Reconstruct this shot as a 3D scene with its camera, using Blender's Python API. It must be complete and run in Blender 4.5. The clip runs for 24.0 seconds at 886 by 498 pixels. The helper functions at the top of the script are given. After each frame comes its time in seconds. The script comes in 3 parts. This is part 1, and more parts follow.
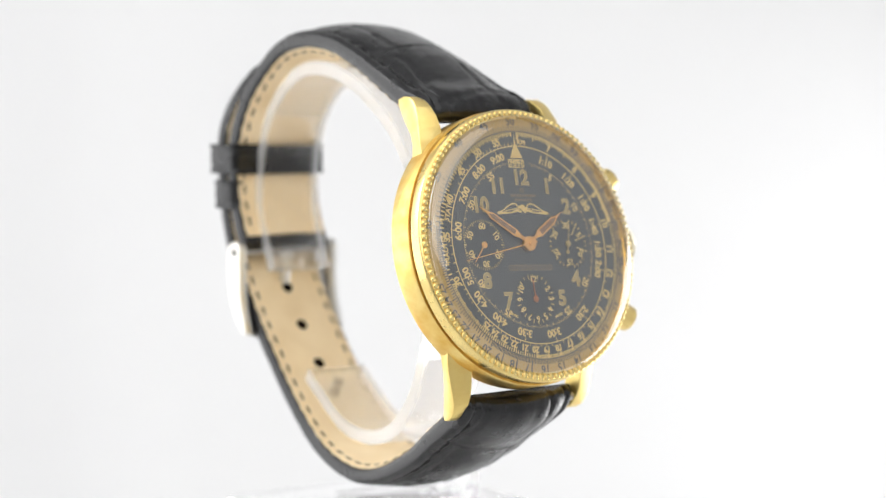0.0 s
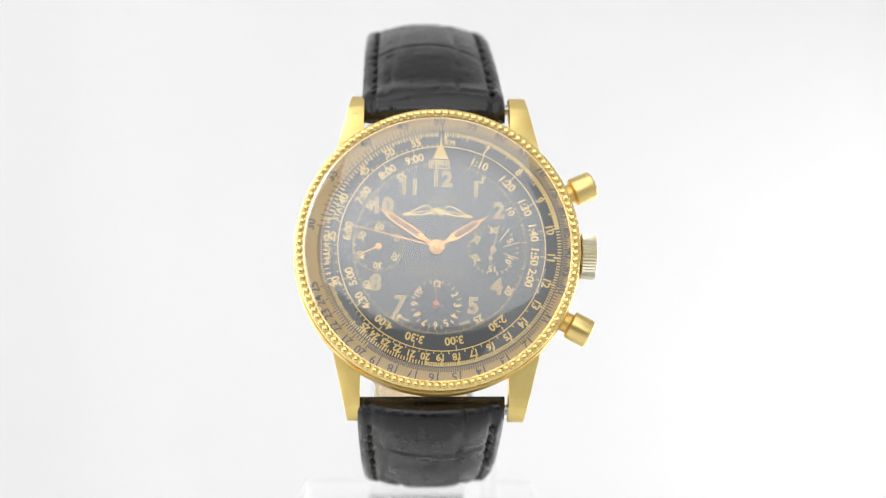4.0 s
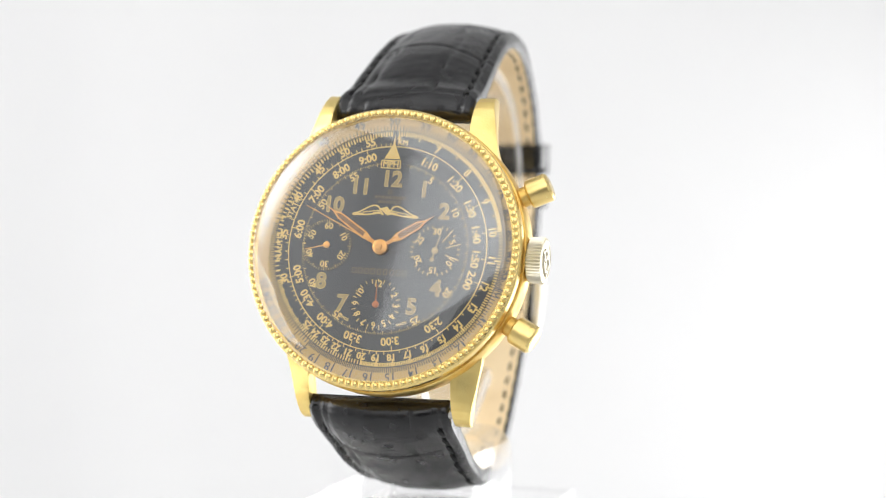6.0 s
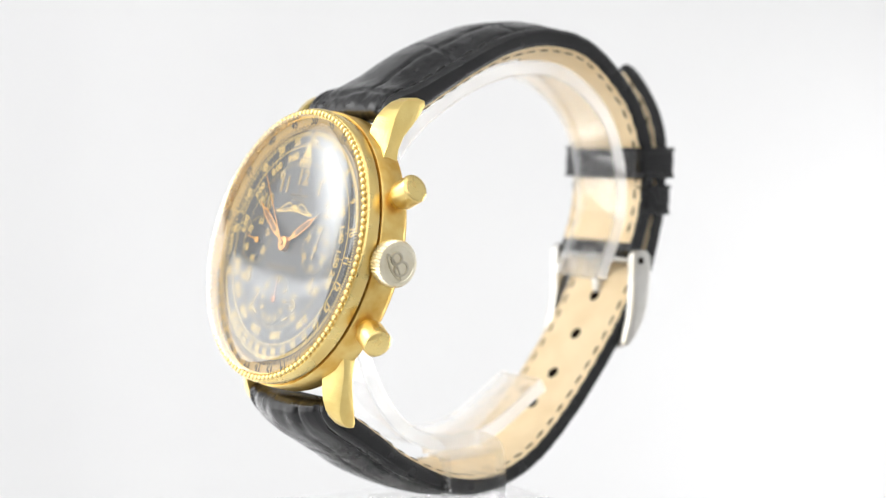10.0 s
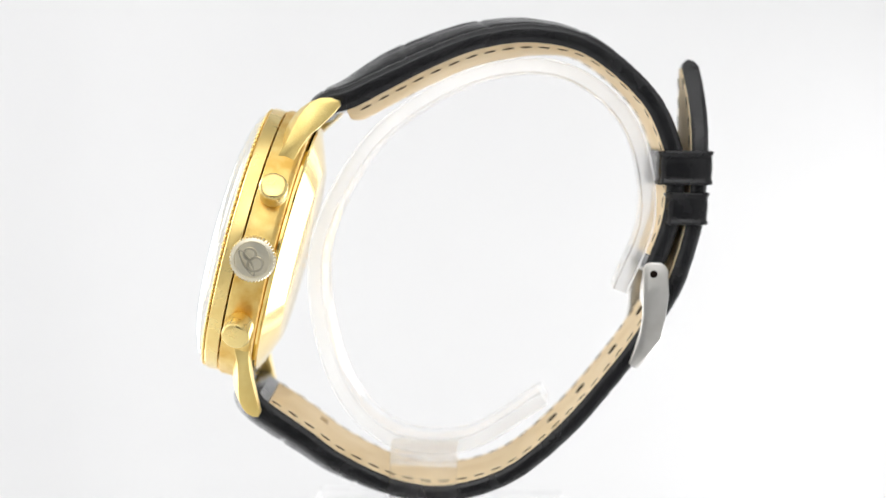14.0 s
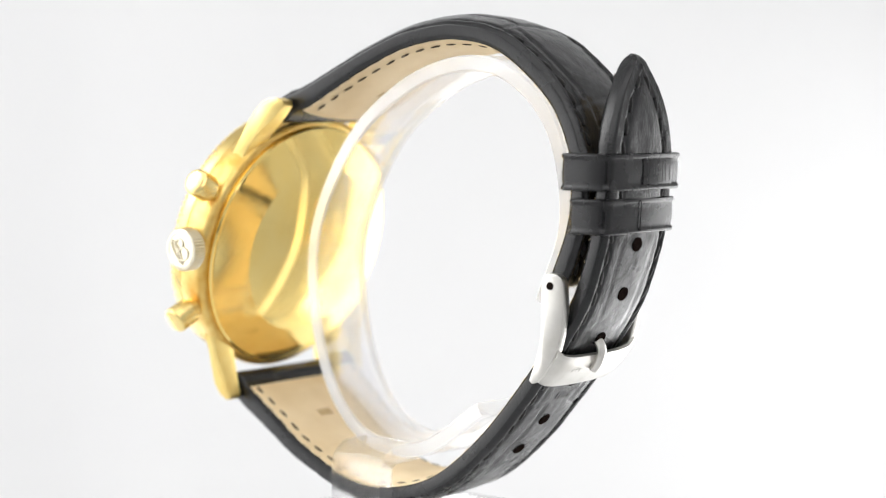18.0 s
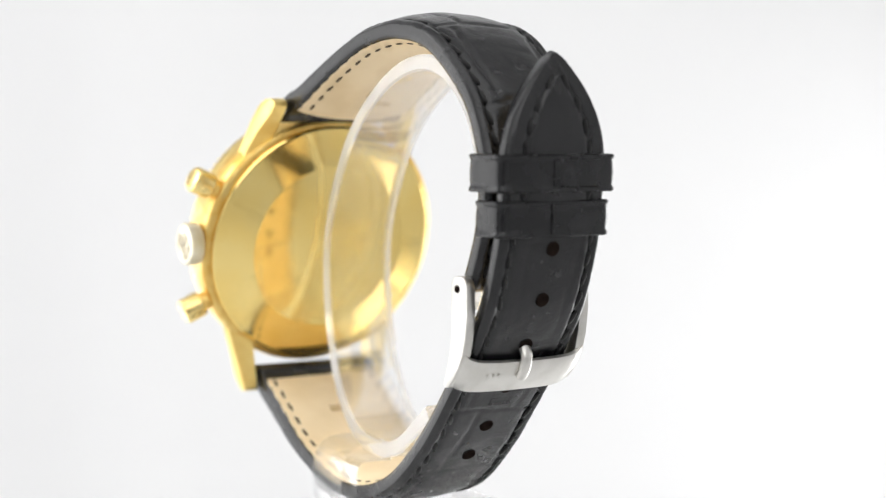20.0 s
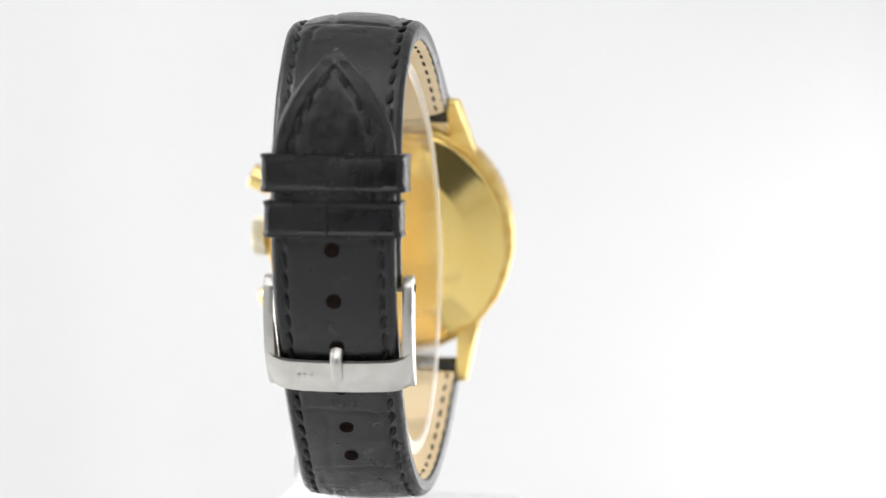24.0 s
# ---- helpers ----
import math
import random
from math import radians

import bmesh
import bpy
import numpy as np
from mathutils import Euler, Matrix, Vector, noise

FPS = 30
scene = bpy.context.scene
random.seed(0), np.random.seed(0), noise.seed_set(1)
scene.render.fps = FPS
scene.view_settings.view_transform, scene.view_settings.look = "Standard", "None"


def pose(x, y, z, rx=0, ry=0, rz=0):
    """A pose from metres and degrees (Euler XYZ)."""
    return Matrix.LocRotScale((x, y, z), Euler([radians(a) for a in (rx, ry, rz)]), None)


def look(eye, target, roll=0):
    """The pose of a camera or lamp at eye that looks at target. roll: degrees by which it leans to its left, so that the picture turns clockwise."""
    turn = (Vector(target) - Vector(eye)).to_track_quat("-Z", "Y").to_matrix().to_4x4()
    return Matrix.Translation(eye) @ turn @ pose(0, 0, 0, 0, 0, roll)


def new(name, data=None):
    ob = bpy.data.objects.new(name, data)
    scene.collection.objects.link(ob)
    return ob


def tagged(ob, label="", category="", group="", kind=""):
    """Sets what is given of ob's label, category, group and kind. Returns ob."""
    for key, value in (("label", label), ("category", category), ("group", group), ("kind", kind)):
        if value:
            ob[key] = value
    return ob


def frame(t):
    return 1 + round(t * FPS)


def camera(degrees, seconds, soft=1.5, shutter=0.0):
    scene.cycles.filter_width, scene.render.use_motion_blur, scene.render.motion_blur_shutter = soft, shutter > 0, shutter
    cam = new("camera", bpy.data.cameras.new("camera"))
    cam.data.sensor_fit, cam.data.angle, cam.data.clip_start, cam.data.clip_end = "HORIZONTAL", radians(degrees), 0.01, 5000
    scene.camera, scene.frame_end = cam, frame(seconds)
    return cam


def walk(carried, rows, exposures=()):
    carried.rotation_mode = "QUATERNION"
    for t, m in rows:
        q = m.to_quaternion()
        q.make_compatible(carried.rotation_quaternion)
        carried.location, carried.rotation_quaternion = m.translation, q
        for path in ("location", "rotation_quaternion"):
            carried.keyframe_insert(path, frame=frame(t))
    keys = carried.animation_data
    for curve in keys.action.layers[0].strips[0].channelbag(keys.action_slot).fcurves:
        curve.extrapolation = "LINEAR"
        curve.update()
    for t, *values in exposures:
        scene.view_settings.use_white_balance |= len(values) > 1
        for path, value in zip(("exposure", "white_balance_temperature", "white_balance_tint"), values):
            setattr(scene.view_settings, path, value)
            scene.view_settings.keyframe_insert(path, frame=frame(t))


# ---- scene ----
# ---- camera: fixed on its stand, the watch turns before it ----
HGT = 0.0685          # height of the lens over the turntable, and of the watch's own origin
cam = camera(26.95, 24.0, 1.15)
CAM_POSE = pose(0, -0.2880, HGT, 90 - 4.135, 0, -1.265) @ pose(0, 0, 0, 0, 0, 0.28)
cam.data.dof.use_dof, cam.data.dof.focus_distance, cam.data.dof.aperture_fstop = True, 0.263, 14.0
walk(cam, [(0, CAM_POSE), (24, CAM_POSE)])

# ---- world and lamps: a white light tent with softboxes at the sides and above ----
world = bpy.data.worlds.new("tent_surround")
scene.world = world
world.use_nodes = True
world.node_tree.nodes["Background"].inputs[0].default_value = (0.9, 0.95, 1.0, 1)
world.node_tree.nodes["Background"].inputs[1].default_value = 0.12


def softbox(name, eye, target, sx, sy, watts, colour=(1, 1, 1), hot=0.0):
    """A diffuser panel; hot: how far its middle outshines its rim, from 0 to 1."""
    lamp = bpy.data.lights.new(name, "AREA")
    lamp.shape, lamp.size, lamp.size_y, lamp.energy, lamp.color = "RECTANGLE", sx, sy, watts, colour
    if hot:
        lamp.use_nodes = True
        nt = lamp.node_tree
        em = nt.nodes["Emission"]
        co, mid, far, glow = (nt.nodes.new("ShaderNode" + k) for k in ("TexCoord", "VectorMath", "VectorMath", "MapRange"))
        mid.operation, far.operation = "SUBTRACT", "LENGTH"
        mid.inputs[1].default_value = (0.5, 0.5, 0)
        glow.interpolation_type = "SMOOTHSTEP"
        glow.inputs["From Min"].default_value, glow.inputs["From Max"].default_value = 0.05, 0.52
        glow.inputs["To Min"].default_value, glow.inputs["To Max"].default_value = 1 + 1.6 * hot, 1 - hot
        nt.links.new(co.outputs["UV"], mid.inputs[0])
        nt.links.new(mid.outputs["Vector"], far.inputs[0])
        nt.links.new(far.outputs["Value"], glow.inputs["Value"])
        nt.links.new(glow.outputs["Result"], em.inputs["Strength"])
    ob = new(name, lamp)
    ob.matrix_world = look(eye, target)
    return ob


softbox("softbox_left", (-0.405, 0.0, 0.30), (0, -0.02, 0.06), 0.40, 0.44, 2.25, hot=0.72)
softbox("softbox_side", (-0.61, 0.02, 0.0), (0, 0.02, 0.0), 0.62, 0.30, 1.5)
softbox("softbox_back_left", (-0.28, 0.315, -0.04), (0, -0.04, -0.04), 0.25, 0.31, 0.64)
softbox("softbox_front", (-0.06, -0.752, 0.485), (-0.06, 0, 0.485), 0.94, 0.53, 2.7, hot=0.25)
softbox("softbox_right", (0.30, 0.27, -0.06), (0, 0.11, -0.01), 0.30, 0.27, 1.28)
softbox("softbox_top", (0.02, -0.36, 0.72), (0.02, -0.359, 0.0), 0.92, 0.74, 2.9)
scene.view_settings.exposure = -0.48


# ---- materials ----
def material(name, colour, rough=0.5, metal=0.0, noise_scale=0.0, tint=None, bump=0.0, bump_scale=2000.0,
             rough_var=0.0, spec=0.5):
    m = bpy.data.materials.new(name)
    m.use_nodes = True
    nt = m.node_tree
    b = nt.nodes["Principled BSDF"]
    b.inputs["Base Color"].default_value = (*colour, 1)
    b.inputs["Roughness"].default_value = rough
    b.inputs["Metallic"].default_value = metal
    b.inputs["Specular IOR Level"].default_value = spec
    co = nt.nodes.new("ShaderNodeTexCoord")
    if noise_scale:
        n1 = nt.nodes.new("ShaderNodeTexNoise")
        n1.inputs["Scale"].default_value = noise_scale
        n1.inputs["Detail"].default_value = 5
        nt.links.new(co.outputs["Object"], n1.inputs["Vector"])
        ramp = nt.nodes.new("ShaderNodeMapRange")
        ramp.inputs["From Min"].default_value, ramp.inputs["From Max"].default_value = 0.35, 0.7
        nt.links.new(n1.outputs["Fac"], ramp.inputs["Value"])
        if tint:
            mix = nt.nodes.new("ShaderNodeMix")
            mix.data_type = "RGBA"
            mix.inputs["A"].default_value, mix.inputs["B"].default_value = (*colour, 1), (*tint, 1)
            nt.links.new(ramp.outputs["Result"], mix.inputs["Factor"])
            nt.links.new(mix.outputs["Result"], b.inputs["Base Color"])
        if rough_var:
            r2 = nt.nodes.new("ShaderNodeMapRange")
            r2.inputs["To Min"].default_value, r2.inputs["To Max"].default_value = rough, rough + rough_var
            nt.links.new(ramp.outputs["Result"], r2.inputs["Value"])
            nt.links.new(r2.outputs["Result"], b.inputs["Roughness"])
    if bump:
        n2 = nt.nodes.new("ShaderNodeTexNoise")
        n2.inputs["Scale"].default_value = bump_scale
        n2.inputs["Detail"].default_value = 4
        nt.links.new(co.outputs["Object"], n2.inputs["Vector"])
        bp = nt.nodes.new("ShaderNodeBump")
        bp.inputs["Strength"].default_value = bump
        bp.inputs["Distance"].default_value = 0.0001
        nt.links.new(n2.outputs["Fac"], bp.inputs["Height"])
        nt.links.new(bp.outputs["Normal"], b.inputs["Normal"])
    return m


def clear_material(name, ior, tint, open_share, haze):
    """Solid clear acrylic; a share of the light goes straight through."""
    m = bpy.data.materials.new(name)
    m.use_nodes = True
    nt = m.node_tree
    b = nt.nodes["Principled BSDF"]
    b.inputs["Base Color"].default_value = (*tint, 1)
    b.inputs["Roughness"].default_value = 0.02
    b.inputs["IOR"].default_value = ior
    b.inputs["Transmission Weight"].default_value = 1
    tr, mx = nt.nodes.new("ShaderNodeBsdfTransparent"), nt.nodes.new("ShaderNodeMixShader")
    mx.inputs[0].default_value = open_share
    nt.links.new(b.outputs[0], mx.inputs[1])
    nt.links.new(tr.outputs[0], mx.inputs[2])
    # an uneven translucent share mixed in gives the acrylic a slight white haze
    veil, both = nt.nodes.new("ShaderNodeBsdfTranslucent"), nt.nodes.new("ShaderNodeMixShader")
    veil.inputs["Color"].default_value = (0.92, 0.93, 0.94, 1)
    co, grain, amount = nt.nodes.new("ShaderNodeTexCoord"), nt.nodes.new("ShaderNodeTexNoise"), nt.nodes.new("ShaderNodeMapRange")
    grain.inputs["Scale"].default_value = 60
    amount.inputs["To Min"].default_value, amount.inputs["To Max"].default_value = haze * 0.7, haze * 1.3
    nt.links.new(co.outputs["Object"], grain.inputs["Vector"])
    nt.links.new(grain.outputs["Fac"], amount.inputs["Value"])
    nt.links.new(amount.outputs["Result"], both.inputs[0])
    nt.links.new(mx.outputs[0], both.inputs[1])
    nt.links.new(veil.outputs[0], both.inputs[2])
    nt.links.new(both.outputs[0], nt.nodes["Material Output"].inputs["Surface"])
    return m


def pane_material(name, gloss, tint, rough):
    """A thin clear shell: what lies under it shows through, its gloss follows Fresnel."""
    m = bpy.data.materials.new(name)
    m.use_nodes = True
    nt = m.node_tree
    nt.nodes.remove(nt.nodes["Principled BSDF"])
    out = nt.nodes["Material Output"]
    tr, gl, lw, mx = (nt.nodes.new("ShaderNode" + k) for k in ("BsdfTransparent", "BsdfGlossy", "LayerWeight", "MixShader"))
    tr.inputs["Color"].default_value = (*tint, 1)
    gl.inputs["Roughness"].default_value = rough
    gl.inputs["Color"].default_value = (0.95, 0.98, 1.0, 1)
    lw.inputs["Blend"].default_value = 0.5
    power, scale = nt.nodes.new("ShaderNodeMath"), nt.nodes.new("ShaderNodeMath")
    power.operation, scale.operation = "POWER", "MULTIPLY_ADD"
    power.inputs[1].default_value = 5.0
    scale.inputs[1].default_value, scale.inputs[2].default_value = 1 - gloss, gloss
    nt.links.new(lw.outputs["Facing"], power.inputs[0])
    nt.links.new(power.outputs[0], scale.inputs[0])
    nt.links.new(scale.outputs[0], mx.inputs[0])
    nt.links.new(tr.outputs[0], mx.inputs[1])
    nt.links.new(gl.outputs[0], mx.inputs[2])
    nt.links.new(mx.outputs[0], out.inputs["Surface"])
    return m


GOLD = material("polished_gold", (0.89, 0.70, 0.29), 0.24, 1, 260, (0.86, 0.64, 0.24), 0.15, 2500, 0.08)
GOLD_SATIN = material("satin_gold", (0.89, 0.70, 0.27), 0.32, 1, 300, (0.83, 0.61, 0.21), 0.5, 3200, 0.1)
GOLD_WORN = material("tarnished_gold", (0.86, 0.65, 0.24), 0.34, 1, 330, (0.74, 0.46, 0.11), 0.35, 1500, 0.18)
GOLD_MIRROR = material("mirror_gold", (0.96, 0.74, 0.28), 0.09, 1, 140, (0.95, 0.69, 0.22), 0.06, 1200, 0.05)
STEEL = material("brushed_steel", (0.68, 0.665, 0.63), 0.28, 1, 400, (0.61, 0.595, 0.555), 0.12, 6000, 0.1)
STEEL_FAINT = material("engraved_steel", (0.60, 0.59, 0.56), 0.35, 1, 500, (0.60, 0.59, 0.55))
STEEL_DARK = material("steel_pin", (0.5, 0.49, 0.47), 0.3, 1, 400, (0.4, 0.39, 0.37))
NICKEL = material("worn_nickel_gold", (0.86, 0.81, 0.66), 0.30, 1, 500, (0.78, 0.71, 0.53), 0.3, 2500, 0.12)
# the crown's nickel darkened: shading of the emblem's relief put into its colour
NICKEL_SHADED = material("shaded_nickel", (0.66, 0.61, 0.49), 0.34, 1, 500, (0.54, 0.49, 0.38))
LEATHER = material("black_leather", (0.005, 0.005, 0.006), 0.16, 0, 350, (0.009, 0.009, 0.010), 0.55, 3200, 0.14, 0.5)
LEATHER_EDGE = material("black_edge_paint", (0.006, 0.006, 0.007), 0.2, 0, 300, (0.010, 0.010, 0.011), 0.18, 2600, 0.14, 0.4)
THREAD = material("black_waxed_thread", (0.004, 0.004, 0.004), 0.5, 0, 900, (0.007, 0.007, 0.007), 0.6, 7000, 0, 0.35)
THREAD_TAN = material("brown_lining_thread", (0.06, 0.042, 0.026), 0.8, 0, 900, (0.11, 0.08, 0.05), 0.6, 7000, 0, 0.2)
LINING = material("tan_lining_leather", (0.84, 0.69, 0.46), 0.6, 0, 140, (0.75, 0.59, 0.36), 0.5, 3800, 0.1, 0.3)
LINING_INK = material("stamped_tan", (0.42, 0.27, 0.11), 0.7, 0, 900, (0.5, 0.34, 0.16))
# near-black without gloss: the shade inside strap and buckle holes, as a colour
HOLE_SHADE = material("hole_shade", (0.010, 0.007, 0.006), 1.0, 0, 900, (0.016, 0.011, 0.009), 0, 2000, 0, 0.0)
DIAL = material("black_dial_lacquer", (0.017, 0.020, 0.027), 0.34, 0, 160, (0.024, 0.027, 0.034), 0, 2000, 0.1, 0.95)
SUB_DIAL = material("matt_black_sub_dial", (0.015, 0.018, 0.024), 0.42, 0, 200, (0.021, 0.024, 0.030), 0, 2000, 0.1, 0.7)
CHAPTER = material("tan_faded_ring", (0.56, 0.375, 0.135), 0.36, 0, 120, (0.62, 0.44, 0.18), 0.05, 2500, 0.1)
GILT = material("gilt_print", (0.80, 0.60, 0.23), 0.42, 0.15, 700, (0.73, 0.52, 0.18))
GILT_DIM = material("faint_gilt_print", (0.33, 0.25, 0.13), 0.5, 0.2, 700, (0.25, 0.18, 0.10))
AGED_GILT = material("aged_gilt", (0.50, 0.38, 0.18), 0.4, 0.7, 900, (0.38, 0.28, 0.13))
LUME = material("aged_lume", (0.46, 0.36, 0.17), 0.75, 0, 900, (0.38, 0.28, 0.12), 0.6, 5000, 0.1)
INK = material("blue_grey_print", (0.07, 0.08, 0.105), 0.55, 0, 600, (0.10, 0.095, 0.09))
COPPER = material("rose_gold_hand", (0.88, 0.50, 0.17), 0.32, 1, 900, (0.74, 0.36, 0.11), 0.2, 3000, 0.12)
RED_COPPER = material("dull_red_copper", (0.50, 0.20, 0.09), 0.4, 0.8, 900, (0.40, 0.14, 0.06))
HAND_LUME = material("brown_hand_lume", (0.30, 0.17, 0.09), 0.8, 0, 1200, (0.20, 0.11, 0.06), 0.8, 5000)
ACRYLIC = clear_material("clear_acrylic", 1.45, (0.995, 0.995, 0.995), 0.55, 0.025)
ACRYLIC_EDGE = clear_material("frosted_acrylic_edge", 1.45, (0.995, 0.995, 0.995), 0.48, 0.36)
CRYSTAL = pane_material("crystal_acrylic", 0.15, (0.985, 0.975, 0.95), 0.07)
TENT = material("white_tent_cloth", (0.70, 0.70, 0.70), 0.9, 0, 30, (0.68, 0.68, 0.685), 0.2, 900)
SWEEP = material("white_paper_sweep", (0.72, 0.72, 0.722), 0.8, 0, 20, (0.71, 0.71, 0.713), 0.1, 700)
PLASTIC = material("white_pedestal_lacquer", (0.68, 0.68, 0.68), 0.5, 0, 60, (0.66, 0.66, 0.66), 0.05, 1500)
FRONT = material("tent_front_cloth", (0.74, 0.74, 0.74), 0.9, 0, 5, (0.70, 0.70, 0.70))


# ---- building helpers: lengths in millimetres, meshes in metres ----
MM = 0.001


def link_mesh(name, bm, mat, smooth=True, angle=38):
    for v in bm.verts:
        v.co *= MM
    me = bpy.data.meshes.new(name)
    bmesh.ops.recalc_face_normals(bm, faces=bm.faces)
    bm.to_mesh(me)
    bm.free()
    me.materials.append(mat)
    if smooth:
        me.polygons.foreach_set("use_smooth", [True] * len(me.polygons))
        me.set_sharp_from_angle(angle=radians(angle))
    return me


def mpose(m):
    """A pose whose place is in millimetres, in metres."""
    q = m.copy()
    q.translation = q.translation * MM
    return q


def place(name, me, parent, label="", m=None):
    ob = new(name, me)
    ob.parent = parent
    if m is not None:
        ob.matrix_basis = mpose(m)
    if label:
        tagged(ob, label=label)
    return ob


def part(name, bm, mat, parent, label="", m=None, smooth=True, angle=38):
    return place(name, link_mesh(name, bm, mat, smooth, angle), parent, label, m)


def lathe(profile, n=128, closed=False, cx=0.0, cy=0.0, bm=None):
    """Turn a profile of (radius, height) about z."""
    bm = bm or bmesh.new()
    rings = []
    for r, z in profile:
        if r < 1e-6:
            rings.append([bm.verts.new((cx, cy, z))])
        else:
            rings.append([bm.verts.new((cx + r * math.cos(2 * math.pi * k / n), cy + r * math.sin(2 * math.pi * k / n), z)) for k in range(n)])
    pairs = list(zip(rings, rings[1:])) + ([(rings[-1], rings[0])] if closed else [])
    for a, b in pairs:
        for k in range(n):
            j = (k + 1) % n
            if len(a) == 1:
                bm.faces.new((a[0], b[j], b[k]))
            elif len(b) == 1:
                bm.faces.new((a[k], a[j], b[0]))
            else:
                bm.faces.new((a[k], a[j], b[j], b[k]))
    return bm


def box(x0, x1, y0, y1, z0, z1, bevel=0.0, segs=2, bm=None):
    own = bm is None
    bm = bm or bmesh.new()
    vs = [bm.verts.new((x, y, z)) for x in (x0, x1) for y in (y0, y1) for z in (z0, z1)]
    for q in ((0, 1, 3, 2), (4, 6, 7, 5), (0, 4, 5, 1), (2, 3, 7, 6), (0, 2, 6, 4), (1, 5, 7, 3)):
        bm.faces.new([vs[i] for i in q])
    if bevel and own:
        bmesh.ops.bevel(bm, geom=bm.edges[:], offset=bevel, segments=segs, profile=0.6, affect="EDGES")
    return bm


def rod(a, b, r, n=20, bm=None):
    bm = bm or bmesh.new()
    a, b = Vector(a), Vector(b)
    m = Matrix.Translation((a + b) / 2) @ (b - a).to_track_quat("Z", "Y").to_matrix().to_4x4()
    bmesh.ops.create_cone(bm, cap_ends=True, segments=n, radius1=r, radius2=r, depth=(b - a).length, matrix=m)
    return bm


def prism(outline, x0, x1, bevel=0.0):
    """A plate whose outline lies in (y, z), from x0 to x1."""
    bm = bmesh.new()
    near = [bm.verts.new((x0, y, z)) for y, z in outline]
    far = [bm.verts.new((x1, y, z)) for y, z in outline]
    bm.faces.new(near)
    bm.faces.new(far[::-1])
    k = len(outline)
    for i in range(k):
        bm.faces.new((near[i], far[i], far[(i + 1) % k], near[(i + 1) % k]))
    if bevel:
        bmesh.ops.recalc_face_normals(bm, faces=bm.faces)
        bmesh.ops.bevel(bm, geom=bm.edges[:], offset=bevel, segments=2, profile=0.6, affect="EDGES")
    return bm


def spline(points, step):
    """A smooth line through the points, at even steps: a list of Vectors."""
    pts = [Vector(p) for p in points]
    pts = [2 * pts[0] - pts[1]] + pts + [2 * pts[-1] - pts[-2]]
    fine = []
    for i in range(1, len(pts) - 2):
        a, b, c, d = pts[i - 1:i + 3]
        for k in range(24):
            t = k / 24
            fine.append(0.5 * (2 * b + (c - a) * t + (2 * a - 5 * b + 4 * c - d) * t * t + (3 * b - a - 3 * c + d) * t ** 3))
    fine.append(pts[-2])
    run = [0.0]
    for p, q in zip(fine, fine[1:]):
        run.append(run[-1] + (q - p).length)
    n = max(2, round(run[-1] / step))
    out, j = [], 0
    for k in range(n + 1):
        s = run[-1] * k / n
        while j < len(run) - 2 and run[j + 1] < s:
            j += 1
        f = (s - run[j]) / max(1e-9, run[j + 1] - run[j])
        out.append(fine[j].lerp(fine[j + 1], min(1, f)))
    return out, run[-1]


def text_mesh(words, size, mat, bold=0.0, depth=0.02, cache={}):
    """Flat letters of that height in millimetres, centred, as a mesh in metres."""
    key = (words, size, mat.name, bold)
    if key not in cache:
        cu = bpy.data.curves.new("print", "FONT")
        cu.body, cu.align_x, cu.align_y = words, "CENTER", "CENTER"
        cu.size, cu.extrude, cu.offset, cu.resolution_u = size * MM * 1.38, depth * MM, bold * MM, 3
        ob = bpy.data.objects.new("print", cu)
        me = bpy.data.meshes.new_from_object(ob)
        bpy.data.objects.remove(ob)
        me.materials.clear()
        me.materials.append(mat)
        cache[key] = me
    return cache[key]


# ---- the tent: floor sweep, walls and ceiling ----
def tent():
    bm = bmesh.new()
    prof = [(-760, -200), (250, -200), (318, -199), (370, -190), (405, -170), (424, -140), (430, -105), (430, -60), (430, 300), (430, 760)]
    path, _ = spline([(0, y, z) for y, z in prof], 12)
    rows = [[bm.verts.new((x, p.y, p.z)) for x in (-620, -300, 0, 300, 620)] for p in path]
    for a, b in zip(rows, rows[1:]):
        for k in range(4):
            bm.faces.new((a[k], a[k + 1], b[k + 1], b[k]))
    sweep = part("floor", bm, SWEEP, None)
    tagged(sweep, "seamless white paper sweep of the light tent", "backdrop", kind="structure")
    for name, dims, mat, words in (
            ("wall_west", (-630, -620, -760, 440, -210, 760), TENT, "white diffusing cloth side of the light tent"),
            ("wall_east", (620, 630, -760, 440, -210, 760), TENT, "white diffusing cloth side of the light tent"),
            ("ceiling", (-630, 630, -760, 440, 760, 770), TENT, "white diffusing cloth top of the light tent"),
            ):
        tagged(part(name, box(*dims), mat, None), words, "tent wall", kind="structure")
    # front flaps round the opening for the lens
    bm = bmesh.new()
    for x0, x1, z0, z1 in ((-630, -210, -210, 770), (210, 630, -210, 770), (-210, 210, 190, 770), (-210, 210, -210, -160)):
        box(x0, x1, -770, -760, z0, z1, bm=bm)
    tagged(part("wall_south", bm, FRONT, None, smooth=False), "white cloth front flaps round the tent's opening", "tent wall", kind="structure")


tent()


# ---- pedestal: the white round post on which the stand turns ----
def make_pedestal():
    prof = [(0, -199.8), (34, -199.8), (35, -198.8), (35, -196), (34, -195), (17.5, -193), (16.5, -190), (16.5, -6), (17.2, -4), (18.4, -3), (18.6, -0.8), (18.2, -0.1), (0, -0.1)]
    ob = part("pedestal", lathe(prof, 64), PLASTIC, None, "matt white round pedestal under the display stand")
